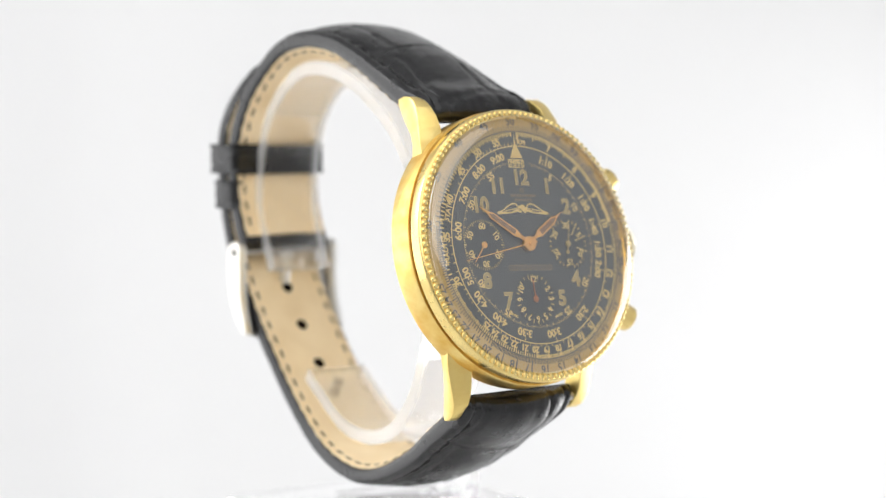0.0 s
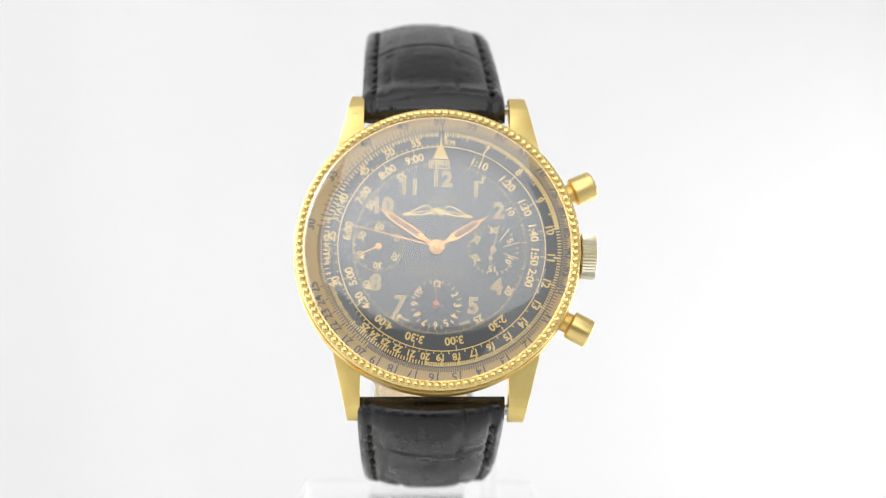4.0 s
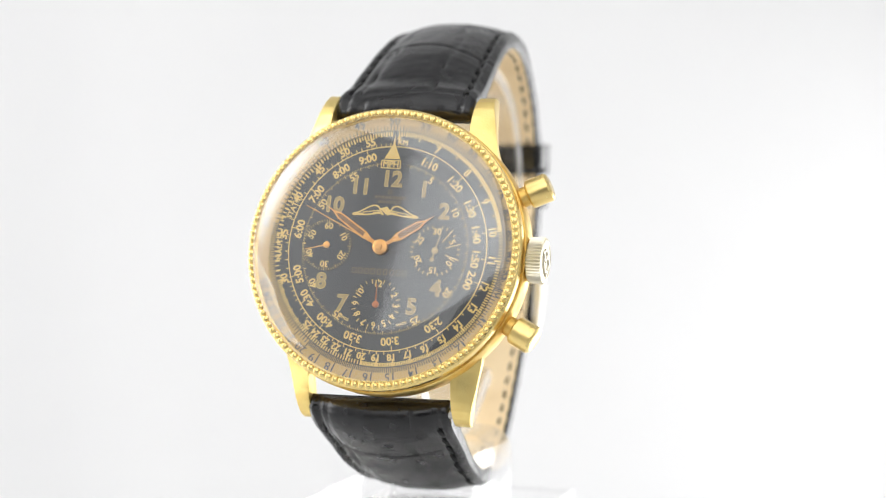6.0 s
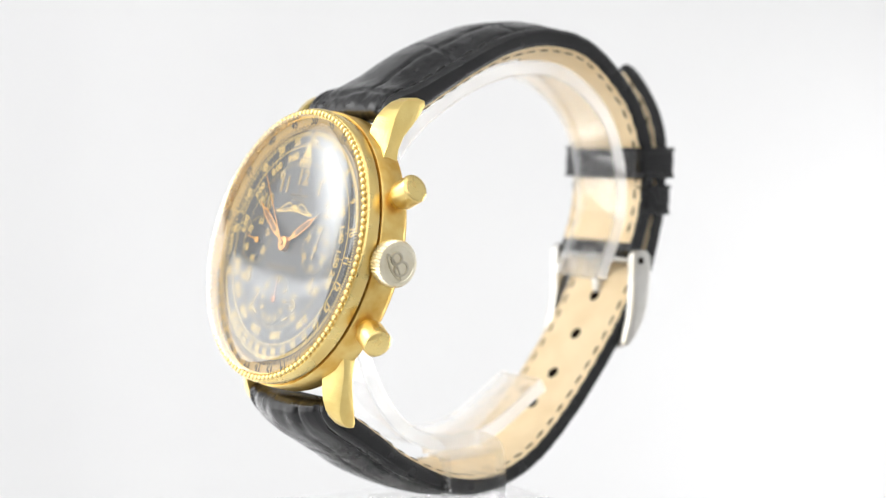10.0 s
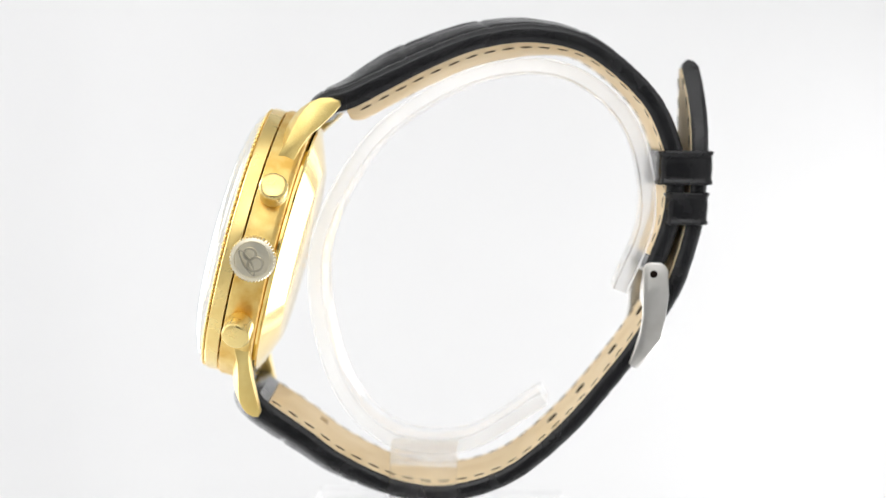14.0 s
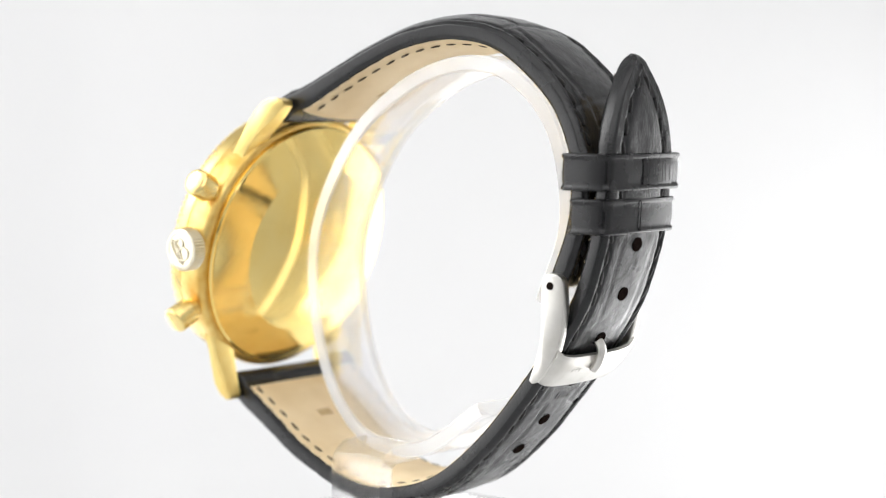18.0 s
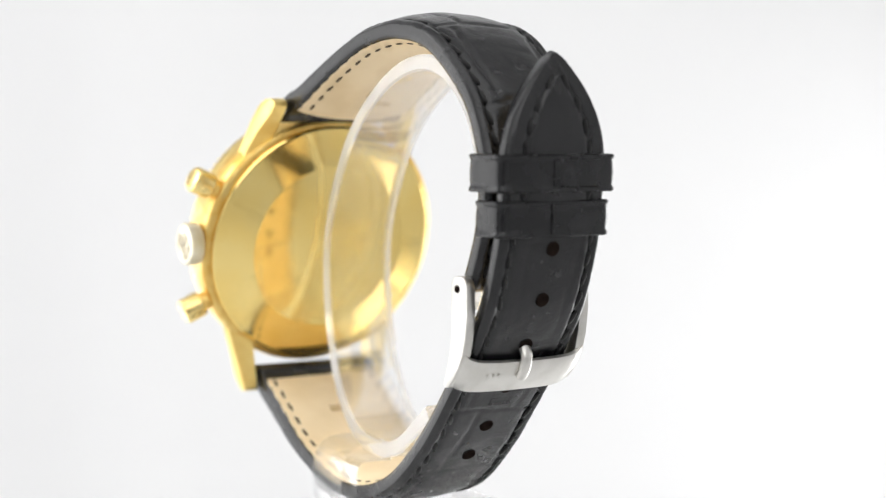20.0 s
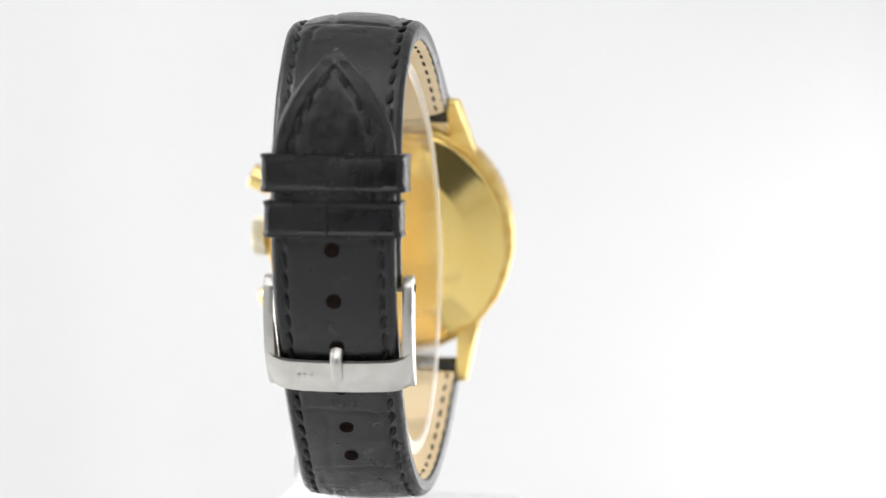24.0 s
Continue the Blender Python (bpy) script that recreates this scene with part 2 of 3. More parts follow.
    return tagged(ob, category="pedestal")


make_pedestal()


# ---- display stand: a clear C-shaped cuff on a bracket and a square base ----
def make_stand():
    stand = tagged(new("display_stand"), "clear acrylic watch display stand with a C-shaped cuff on a base", "display stand")
    yaw = pose(1.7, 0, 0, 0, 0, -4.3)
    base = part("base_plate", box(-19, 19.5, -15, 25, -68.4, -61.9, 0.5), ACRYLIC, stand, "", yaw)
    bracket = bmesh.new()
    # an L bent from one strip: upright beside the strap, then inwards to the cuff
    path = [(11.9, -61.95), (11.9, -53.8), (11.6, -52.1), (10.6, -51.0), (8.9, -50.6), (5.0, -50.6)]
    pts, _ = spline([(x, 0, z) for x, z in path], 0.6)
    rows = []
    for i, p in enumerate(pts):
        d = (pts[min(i + 1, len(pts) - 1)] - pts[max(i - 1, 0)]).normalized()
        nrm = Vector((d.z, 0, -d.x))
        rows.append([bracket.verts.new((p.x + nrm.x * o, y, p.z + nrm.z * o)) for o, y in ((1.35, -0.6), (1.35, 9.4), (-1.35, 9.4), (-1.35, -0.6))])
    for a, b in zip(rows, rows[1:]):
        for k in range(4):
            bracket.faces.new((a[k], a[(k + 1) % 4], b[(k + 1) % 4], b[k]))
    bracket.faces.new(rows[0])
    bracket.faces.new(rows[-1][::-1])
    br = part("bracket", bracket, ACRYLIC, stand, "", yaw)
    riser = part("riser", box(-7, 8, -3, 11, -61.85, -60.3, 0.3), ACRYLIC, stand, "", yaw)
    cuff = bmesh.new()
    ctrl = [(22.2, -43.0), (10.1, -50.2), (-2.3, -49.0), (-10.3, -38.7), (-12.7, -20.9), (-5.6, -5.6), (4.9, 3.2), (16.3, 7.3), (26.6, 6.2), (35.1, -1.6), (37.7, -14.7), (33.6, -26.4)]
    pts, _ = spline([(0, y, z) for y, z in ctrl], 1.0)
    rows = []
    for i, p in enumerate(pts):
        d = (pts[min(i + 1, len(pts) - 1)] - pts[max(i - 1, 0)]).normalized()
        nrm = Vector((0, d.z, -d.y))
        sec = [(-5.6, -0.9), (-5.3, -1.2), (5.3, -1.2), (5.6, -0.9), (5.6, 0.9), (5.3, 1.2), (-5.3, 1.2), (-5.6, 0.9)]
        rows.append([cuff.verts.new((x, p.y + nrm.y * o, p.z + nrm.z * o)) for x, o in sec])
    for a, b in zip(rows, rows[1:]):
        for k in range(8):
            cuff.faces.new((a[k], a[(k + 1) % 8], b[(k + 1) % 8], b[k]))
    cuff.faces.new(rows[0])
    cuff.faces.new(rows[-1][::-1])
    cf = part("cuff", cuff, ACRYLIC, stand, "", yaw)
    # the sawn edges of the strip are frosted
    cf.data.materials.append(ACRYLIC_EDGE)
    for f in cf.data.polygons:
        f.material_index = 1 if abs(f.normal.x) > 0.6 else 0
    for ob in (base, br, riser, cf):
        ob.visible_shadow = False
    return stand


stand = make_stand()

# ---- the watch ----
watch = tagged(new("wristwatch"), "vintage gold chronograph wristwatch with black dial and black leather strap", "wristwatch")
# the head: x to three o'clock, y to twelve, z out of the dial
HEAD = Matrix(((0.9990, 0.0415, -0.0174, 4.224), (-0.0273, 0.2512, -0.9676, -24.142), (-0.0358, 0.9671, 0.2520, -18.908), (0, 0, 0, 1)))
BX, BY, BZ = 0.2, -0.05, 0.75        # the bezel's centre
LUGS = HEAD @ pose(-0.2, 0, 0, 0, 0, 1.5)       # the lugs sit slightly turned against the dial
RX = 0.85                           # the slide-rule rings' centre


def make_case():
    prof = [(0, -6.1), (19.0, -6.5), (19.8, -6.5), (20.3, -6.3), (20.65, -5.95), (20.78, -5.5), (20.78, -2.1), (20.65, -1.86), (18.4, -1.8), (18.4, -1.6), (0, -1.6)]
    part("case_middle", lathe(prof, 160, cx=BX, cy=BY), GOLD_WORN, watch, "tarnished gold case band", HEAD)
    prof = [(0, -6.4), (19.2, -6.4), (19.5, -6.65), (19.5, -7.0), (19.2, -7.25), (18.8, -7.35), (13.6, -9.28), (13.3, -9.36), (0, -9.4)]
    back = part("case_back", lathe(prof, 160, cx=BX, cy=BY), GOLD_MIRROR, watch, "mirror-polished gold case back with a broad bevel", HEAD, angle=20)
    for k in range(6):
        a = radians(-60 - k * 9.5)
        bar = box(-0.3, 0.3, -0.09, 0.09, -0.012, 0.012)
        part("engraving", bar, GOLD_WORN, back, "", Matrix.Translation((BX + 10.6 * math.sin(a), 10.6 * math.cos(a), -9.4)) @ pose(0, 0, 0, 0, 0, -math.degrees(a)))
    prof = [(19.1, -2.45), (20.2, -2.45), (20.45, -2.3), (20.52, -0.6), (20.42, -0.38), (20.2, -0.25), (19.6, -0.1), (19.35, -0.1), (19.3, -0.6), (19.1, -0.6)]
    bezel = part("bezel", lathe([(r, z + BZ) for r, z in prof], 192, True, BX, BY), GOLD, watch, "rotating gold bezel with a beaded edge", HEAD)
    bead = bmesh.new()
    bmesh.ops.create_icosphere(bead, subdivisions=2, radius=0.45)
    for v in bead.verts:
        v.co.x *= 1.1
        v.co.y *= 1.22
        v.co.z *= 0.6
    me = link_mesh("bead", bead, GOLD, angle=80)
    for k in range(122):
        a = 2 * math.pi * k / 122
        place("bead", me, bezel, "", Matrix.Translation((BX + 19.82 * math.cos(a), BY + 19.82 * math.sin(a), BZ + 0.02)) @ pose(0, 0, 0, 0, 0, math.degrees(a)))
    # crystal: a domed shell, flatter in the middle and rounded over at its rim
    dome = lambda r: 3.85 - 0.6 * (r / 18.6) ** 2 - 0.5 * (r / 18.6) ** 4 - 0.7 * (r / 18.6) ** 10
    prof = [(19.45, 0.2), (19.43, 1.0), (19.38, 1.3), (19.24, 1.58), (18.98, 1.84)] + [(r, dome(r)) for r in [18.6 * k / 30 for k in range(30, 0, -1)]] + [(0, 3.85)]
    cr = part("crystal", lathe(prof, 160, cx=BX, cy=BY), CRYSTAL, watch, "domed clear acrylic crystal", HEAD, angle=80)
    cr.visible_shadow = False
    # lugs
    above = [(12.9, -2.75), (14.2, -2.8), (16.6, -2.7), (18.6, -2.85), (20.4, -3.4), (21.9, -4.3), (23.1, -5.4), (24.0, -6.8), (24.4, -8.2), (24.3, -9.6), (23.6, -9.9), (22.0, -9.1), (20.5, -8.2), (18.2, -6.65), (16.3, -5.95), (14.3, -5.65), (12.9, -5.6)]
    below = [(12.9, -3.3), (15.2, -3.6), (17.2, -3.95), (19.3, -4.4), (20.9, -5.0), (22.2, -5.8), (23.2, -6.9), (23.8, -7.9), (24.1, -9.0), (23.9, -9.8), (23.2, -9.9), (21.7, -9.1), (20.2, -8.3), (18.6, -7.5), (16.8, -6.75), (15.0, -6.25), (12.9, -6.1)]
    # the front face falls away outwards, and the lug narrows to its tip
    for sx in (1, -1):
        for sy, side in ((1, above), (-1, below)):
            bm = bmesh.new()
            outer = 15.35 if sx > 0 else 14.85
            near = [bm.verts.new((10.7 * sx + BX, y * sy, z)) for y, z in side]
            fall = lambda y: 1.3 * math.sin(math.pi * min(1.0, max(0.0, (y - 13.4) / 10.6)))
            far = [bm.verts.new((sx * (outer - 0.23 * max(0.0, y - 14.2) - (0.35 if k > 9 else 0.0)) + BX, y * sy, z - (fall(y) if k < 9 else 0.0))) for k, (y, z) in enumerate(side)]
            bm.faces.new(near)
            bm.faces.new(far[::-1])
            for k in range(len(side)):
                n = (k + 1) % len(side)
                bm.faces.new((near[k], far[k], far[n], near[n]))
            bmesh.ops.recalc_face_normals(bm, faces=bm.faces)
            bmesh.ops.bevel(bm, geom=bm.edges[:], offset=0.22, segments=2, profile=0.6, affect="EDGES")
            part("lug", bm, GOLD_SATIN, watch, "", LUGS)
    for sy in (1, -1):
        part("spring_bar", rod((-10.9, 22.4 * sy, -7.4), (11.1, 22.4 * sy, -7.4), 0.75), STEEL_DARK, watch, "", LUGS)
    # crown: fluted, with a looped emblem on its end
    bm = bmesh.new()
    n = 84
    rings = []
    for x, r0, r1 in ((20.9, 2.4, 2.4), (21.0, 3.05, 2.95), (21.15, 3.3, 3.06), (22.95, 3.36, 3.08), (23.2, 3.18, 3.0), (23.32, 2.75, 2.75), (23.34, 2.6, 2.6), (23.22, 2.5, 2.5)):
        rings.append([bm.verts.new((x, (r0 if k % 2 else r1) * math.cos(2 * math.pi * k / n), (r0 if k % 2 else r1) * math.sin(2 * math.pi * k / n))) for k in range(n)])
    for a, b in zip(rings, rings[1:]):
        for k in range(n):
            bm.faces.new((a[k], a[(k + 1) % n], b[(k + 1) % n], b[k]))
    bm.faces.new(rings[0])
    bm.faces.new(rings[-1][::-1])
    crown = part("crown", bm, NICKEL, watch, "fluted nickel-coloured winding crown", HEAD @ Matrix.Translation((0.0, 0.3, -4.0)), angle=25)
    emblem = bmesh.new()
    for cy, cz, ry, rz, tilt in ((-0.1, 0.85, 0.85, 0.8, 0.3), (0.25, -0.75, 1.1, 0.95, 0.1), (-0.85, -0.2, 0.5, 2.05, 0.25)):
        ring = []
        for k in range(28):
            a = 2 * math.pi * k / 28
            y, z = ry * math.cos(a), rz * math.sin(a)
            c = Vector((23.2, cz + y * math.sin(tilt) + z * math.cos(tilt), -cy - y * math.cos(tilt) + z * math.sin(tilt)))
            rad = Vector((0, c.y - cz, c.z + cy)).normalized()
            ring.append([emblem.verts.new(c + rad * u + Vector((h, 0, 0))) for u, h in ((-0.2, 0), (-0.12, 0.24), (0.12, 0.24), (0.2, 0))])
        for k in range(28):
            a, b = ring[k], ring[(k + 1) % 28]
            for j in range(3):
                emblem.faces.new((a[j], a[j + 1], b[j + 1], b[j]))
    part("emblem", emblem, NICKEL_SHADED, crown, "", pose(0, 0, 0, 30, 0, 0))
    part("crown_tube", rod((18.8, 0.3, -4.0), (21.0, 0.3, -4.0), 1.9, 24), STEEL_DARK, watch, "", HEAD)
    # pushers
    for sgn in (1, -1):
        m = HEAD @ Matrix.Translation((0.1, 0, -4.3)) @ pose(0, 0, 0, 0, 0, 26.3 * sgn) @ pose(0, 0, 0, 0, 90, 0)
        cap = lathe([(0, 21.8), (1.5, 21.8), (1.95, 21.95), (2.08, 22.15), (2.08, 24.8), (2.0, 25.05), (1.75, 25.25), (1.5, 25.33), (0, 25.36)], 48)
        pusher = part("pusher", cap, GOLD, watch, "", m, angle=24)
        neck = lathe([(0, 18.5), (1.5, 18.5), (1.5, 20.5), (1.38, 20.58), (1.38, 20.72), (1.45, 20.8), (1.45, 21.9), (0, 21.9)], 40)
        part("pusher_neck", neck, GOLD_WORN, pusher, "tarnished gold pusher tube", angle=24)


def on_ring(r, deg, cx=RX, cy=0.0, z=0.0, spin=0.0):
    a = radians(deg)
    return Matrix.Translation((cx + r * math.sin(a), cy + r * math.cos(a), z)) @ pose(0, 0, 0, 0, 0, -deg + spin)


def ticks(rows, cx=RX, cy=0.0, z=0.03):
    """Radial marks: rows of (angle, inner radius, outer radius, width)."""
    bm = bmesh.new()
    for deg, r0, r1, w in rows:
        a = radians(deg)
        u, v = Vector((math.sin(a), math.cos(a), 0)), Vector((math.cos(a), -math.sin(a), 0))
        c = Vector((cx, cy, z))
        low = [c + u * r0 - v * w / 2, c + u * r0 + v * w / 2, c + u * r1 + v * w / 2, c + u * r1 - v * w / 2]
        vs = [bm.verts.new(p) for p in low]
        bm.faces.new(vs)
    return bm


def band(r0, r1, z0, z1, cx, n=160, cy=0.0):
    return lathe([(r0, z0), (r1, z1), (r1, z1 - 0.3), (r0, z0 - 0.3)], n, True, cx, cy)


TURN_OUT, TURN_IN = -1.8, -1.8


def skew_band():
    """The tan ring: its inner edge is centred with the dial print, its outer edge with the bezel."""
    bm = bmesh.new()
    rows = []
    for r, z, cx in ((17.12, 0.05, RX), (18.2, 0.02, 0.5), (19.5, -0.1, BX), (19.5, -0.5, BX), (17.12, -0.5, RX)):
        rows.append([bm.verts.new((cx + r * math.cos(2 * math.pi * k / 160), r * math.sin(2 * math.pi * k / 160), z)) for k in range(160)])
    rows.append(rows[0])
    for a, b in zip(rows, rows[1:]):
        for k in range(160):
            bm.faces.new((a[k], a[(k + 1) % 160], b[(k + 1) % 160], b[k]))
    return bm


def make_dial():
    dial = part("dial", lathe([(0, 0), (17.3, 0), (17.3, -0.8), (0, -0.8)], 160, cx=RX), DIAL, watch, "glossy black dial with gilt printing", HEAD)
    ring = part("slide_rule_ring", skew_band(), CHAPTER, watch, "faded tan slide-rule ring with blue-grey numerals", HEAD)
    step = lambda v: 0.1 if v < 20 else 0.2 if v < 30 else 0.5
    values, v = [], 10.0
    while v < 99.99:
        values.append(v)
        v = round(v + step(v), 3)
    outer, inner = [], []
    for v in values:
        whole = abs(v - round(v)) < 1e-6
        five = whole and round(v) % 5 == 0
        a = 360 * math.log10(v / 50) + TURN_OUT
        outer.append((a, 17.22, 18.3 if five or (whole and v < 26) else 18.1 if whole else 17.9, 0.15))
        a = 360 * math.log10(v / 60) + TURN_IN
        if not -1.5 < a - TURN_IN < 1.2:
            inner.append((a, 16.0 if five or (whole and v < 26) else 16.35 if whole else 16.5, 17.08, 0.27 if whole else 0.19))
    tagged(part("ring_ticks", ticks(outer, RX, 0, 0.065), INK, ring, "blue-grey graduation marks"), kind="stuff")
    tagged(part("scale_ticks", ticks(inner), GILT, dial, "gilt graduation marks"), kind="stuff")
    part("ring_edge", band(17.12, 17.24, 0.06, 0.06, RX), INK, dial)
    for v in list(range(10, 26)) + list(range(30, 100, 5)):
        a = 360 * math.log10(v / 50) + TURN_OUT
        place("numeral", text_mesh(str(v), 1.24, INK, 0.012), ring, "", on_ring(18.6, a, 0.35, 0, 0.04))
    for v in [7, 8, 9] + list(range(10, 26)) + [30, 35, 40, 45, 50, 55]:
        a = 360 * math.log10((v * 10 if v < 10 else v) / 60) + TURN_IN
        if v >= 10:
            a = 360 * math.log10(v / 60) + TURN_IN
        place("numeral", text_mesh(str(v), 0.98 if 14 < v < 26 else 1.12, GILT, 0.05), dial, "", on_ring(15.75, a, 0.7, 0, 0.05))
    # gilt circle and its marks, and the hours scale inside it
    part("scale_circle", band(14.80, 14.95, 0.045, 0.045, 0.75), GILT, dial)
    rows = []
    for m in list(range(62, 120, 2)) + list(range(120, 300, 5)) + list(range(300, 600, 10)):
        a = 360 * math.log10(m / 60) + TURN_IN
        big = m % 60 == 0 or (m < 120 and m % 10 == 0) or (m < 300 and m % 30 == 0)
        if a < 200:
            if big or m % 5 == 0:
                rows.append((a, 14.2 if big else 14.85, 15.0 if big else 15.35, 0.14))
        else:
            rows.append((a, 14.2 if big else 14.85, 15.05 if big else 15.4, 0.14))
    tagged(part("scale_ticks", ticks(rows, 0.75), GILT, dial, "gilt graduation marks"), kind="stuff")
    for words, m in (("1:10", 70), ("1:20", 80), ("1:30", 90), ("1:40", 100), ("1:50", 110), ("2:00", 120), ("2:30", 150), ("3:00", 180), ("3:30", 210),
                     ("4:00", 240), ("4:30", 270), ("5:00", 300), ("6:00", 360), ("7:00", 420), ("8:00", 480), ("9:00", 540)):
        a = 360 * math.log10(m / 60) + TURN_IN
        place("numeral", text_mesh(words, 1.16, GILT, 0.05), dial, "", on_ring(13.45, a, 0.6, 0, 0.05))
    # minute track
    rows = [(k * 1.2, 12.0 if k % 5 == 0 else 12.25, 12.5, 0.10 if k % 5 == 0 else 0.06) for k in range(300) if not (k > 292 or k < 8)]
    tagged(part("minute_track", ticks(rows, 0.45), GILT, dial, "fine gilt minute track"), kind="stuff")
    for k in (5, 10, 20, 25, 35, 40, 50, 55):
        a = 6 * k
        place("numeral", text_mesh(str(k), 1.05, GILT, 0.035), dial, "", on_ring(11.62 if k != 10 else 11.4, a, 0.45, 0, 0.05))
    # index triangle, box of the unit and small marks
    bm = bmesh.new()
    bm.faces.new([bm.verts.new(p) for p in ((-1.1, 13.05, 0.06), (1.3, 13.05, 0.06), (0.3, 15.2, 0.06), (0.13, 16.9, 0.06), (-0.05, 15.2, 0.06))])
    part("index_triangle", bm, GILT, dial)
    bm = bmesh.new()
    for x0, x1, y0, y1 in ((-1.55, 1.45, 12.72, 12.86), (-1.55, 1.45, 11.6, 11.74), (-1.55, -1.41, 11.6, 12.86), (1.31, 1.45, 11.6, 12.86)):
        box(x0, x1, y0, y1, 0.0, 0.05, bm=bm)
    part("index_frame", bm, GILT, dial)
    place("print", text_mesh("MPH", 0.88, GILT, 0.03), dial, "", Matrix.Translation((-0.05, 12.22, 0.05)))
    place("print", text_mesh("KM", 0.8, GILT, 0.03), dial, "", on_ring(15.55, 5.2, 0, 0, 0.05))
    place("print", text_mesh("STAT.", 0.8, GILT, 0.03), dial, "", on_ring(15.1, -71.5, 0.1, 0, 0.05))
    place("print", text_mesh("NAUT.", 0.8, GILT, 0.03), dial, "", on_ring(15.6, -94.0, 0.1, 0, 0.05))
    place("print", text_mesh("SWISS", 0.42, GILT, 0.01), dial, "", on_ring(11.35, 202.4, 0, 0, 0.05, 180))
    place("print", text_mesh("MADE", 0.42, GILT, 0.01), dial, "", on_ring(11.6, 157.9, 0, 0, 0.05, 180))
    for a in (2.3, -60.5 - 17, -99.5 - 1.2 + 14):
        bm = bmesh.new()
        bm.faces.new([bm.verts.new(p) for p in ((-0.32, -0.45, 0), (0.32, -0.45, 0), (0, 0.45, 0))])
        part("index_mark", bm, GILT, dial, "", on_ring(16.4, a, 0.1, 0, 0.06))
    # luminous hour numerals
    for words, x, y in (("12", 0.39, 10.0), ("11", -4.23, 8.66), ("1", 5.40, 8.72), ("10", -8.0, 5.8), ("2", 8.78, 5.7), ("4", 8.81, -5.4), ("5", 5.51, -8.27), ("7", -4.95, -8.41), ("8", -8.5, -5.46)):
        ob = place("hour_numeral", text_mesh(words, 2.3, LUME, 0.05, 0.05), dial, "aged tan luminous numeral", Matrix.Translation((x, y, 0.06)))
        place("numeral_outline", text_mesh(words, 2.3, GILT, 0.12, 0.02), ob, "", Matrix.Translation((0, 0, -0.03)))
    # brand words and model name as plain bars, the emblem as plain wings
    rnd = random.Random(4)
    for x, y, w, h, count in ((0.45, 7.35, 4.9, 0.40, 9), (0.4, 6.68, 3.6, 0.36, 6), (0.1, -3.5, 8.5, 0.82, 9), (0.35, 8.15, 0.8, 0.6, 1)):
        bm = bmesh.new()
        pitch = w / count
        for k in range(count):
            c, half = x - w / 2 + pitch * (k + 0.5), pitch * rnd.uniform(0.26, 0.38)
            box(c - half, c + half, y - h / 2, y - h / 2 + 0.10, 0, 0.04, bm=bm)
            box(c - half, c - half + 0.10, y - h / 2, y + h / 2, 0, 0.04, bm=bm)
            box(c - half, c + half, y + h / 2 - 0.10, y + h / 2, 0, 0.04, bm=bm)
            box(c + half - 0.10, c + half, y - h / 2, y + h / 2, 0, 0.04, bm=bm)
        part("print_bar", bm, GILT_DIM, dial, "", None, False)
    bm = bmesh.new()
    for s in (1, -1):
        line = [(0.3, 4.75), (0.9, 5.0), (1.8, 4.85), (3.0, 4.7), (4.75, 4.6), (4.8, 4.8), (4.0, 5.0), (2.7, 5.75), (1.8, 6.1), (1.15, 5.95), (0.7, 5.3), (0.3, 4.75)]
        pts, _ = spline([(s * x, y, 0.05) for x, y in line], 0.12)
        prev = None
        for i, p in enumerate(pts):
            d = (pts[min(i + 1, len(pts) - 1)] - pts[max(i - 1, 0)]).normalized() * 0.11
            pair = (bm.verts.new((p.x - d.y, p.y + d.x, 0.05)), bm.verts.new((p.x + d.y, p.y - d.x, 0.05)))
            if prev:
                bm.faces.new((prev[0], prev[1], pair[1], pair[0]))
            prev = pair
        for x0, y0, x1, y1 in ((0.9, 5.35, 3.4, 4.95), (3.2, 4.8, 4.6, 4.68), (0.7, 5.15, 1.9, 4.95)):
            a, b = Vector((s * x0, y0, 0.05)), Vector((s * x1, y1, 0.05))
            bm.faces.new([bm.verts.new(q) for q in (a, b, b + Vector((0, 0.14, 0)), a + Vector((0, 0.14, 0)))])
    bm.faces.new([bm.verts.new(p) for p in ((-0.95, 5.7, 0.06), (0.1, 4.85, 0.06), (0.95, 5.2, 0.06), (0.2, 6.0, 0.06))])
    part("wing_emblem", bm, GILT, dial)
    # sub-dials
    for cx, cy, marks, nums in ((-8.31, -0.1, 60, (("60", 0), ("10", 60), ("20", 120), ("30", 180), ("40", 240), ("50", 300))),
                                (8.07, 0.03, 30, (("30", 0), ("5", 60), ("10", 120), ("15", 180), ("20", 240), ("25", 300))),
                                (0.19, -8.22, 12, (("12", 0), ("2", 60), ("3", 90), ("4", 120), ("5", 150), ("6", 180), ("7", 210), ("8", 240), ("9", 270), ("10", 300)))):
        sub = part("sub_dial", lathe([(0, 0.012), (3.6, 0.012), (3.85, 0.03), (3.95, 0.0), (3.95, -0.1)], 72, cx=cx, cy=cy), SUB_DIAL, dial, "recessed matt black sub-dial")
        if marks == 60:
            rows = [(6 * k, 3.2 if k % 5 == 0 else 3.45, 3.75, 0.12 if k % 5 == 0 else 0.08) for k in range(60)]
        elif marks == 30:
            rows = [(12 * k, 3.25, 3.7, 0.16) for k in range(30) if k % 5] + [(36, 1.6, 3.9, 0.14), (72, 1.6, 3.9, 0.14), (108, 1.6, 3.9, 0.14)]
        else:
            rows = [(15 * k, 3.05 if k % 2 else 3.3, 3.7, 0.14) for k in range(24)]
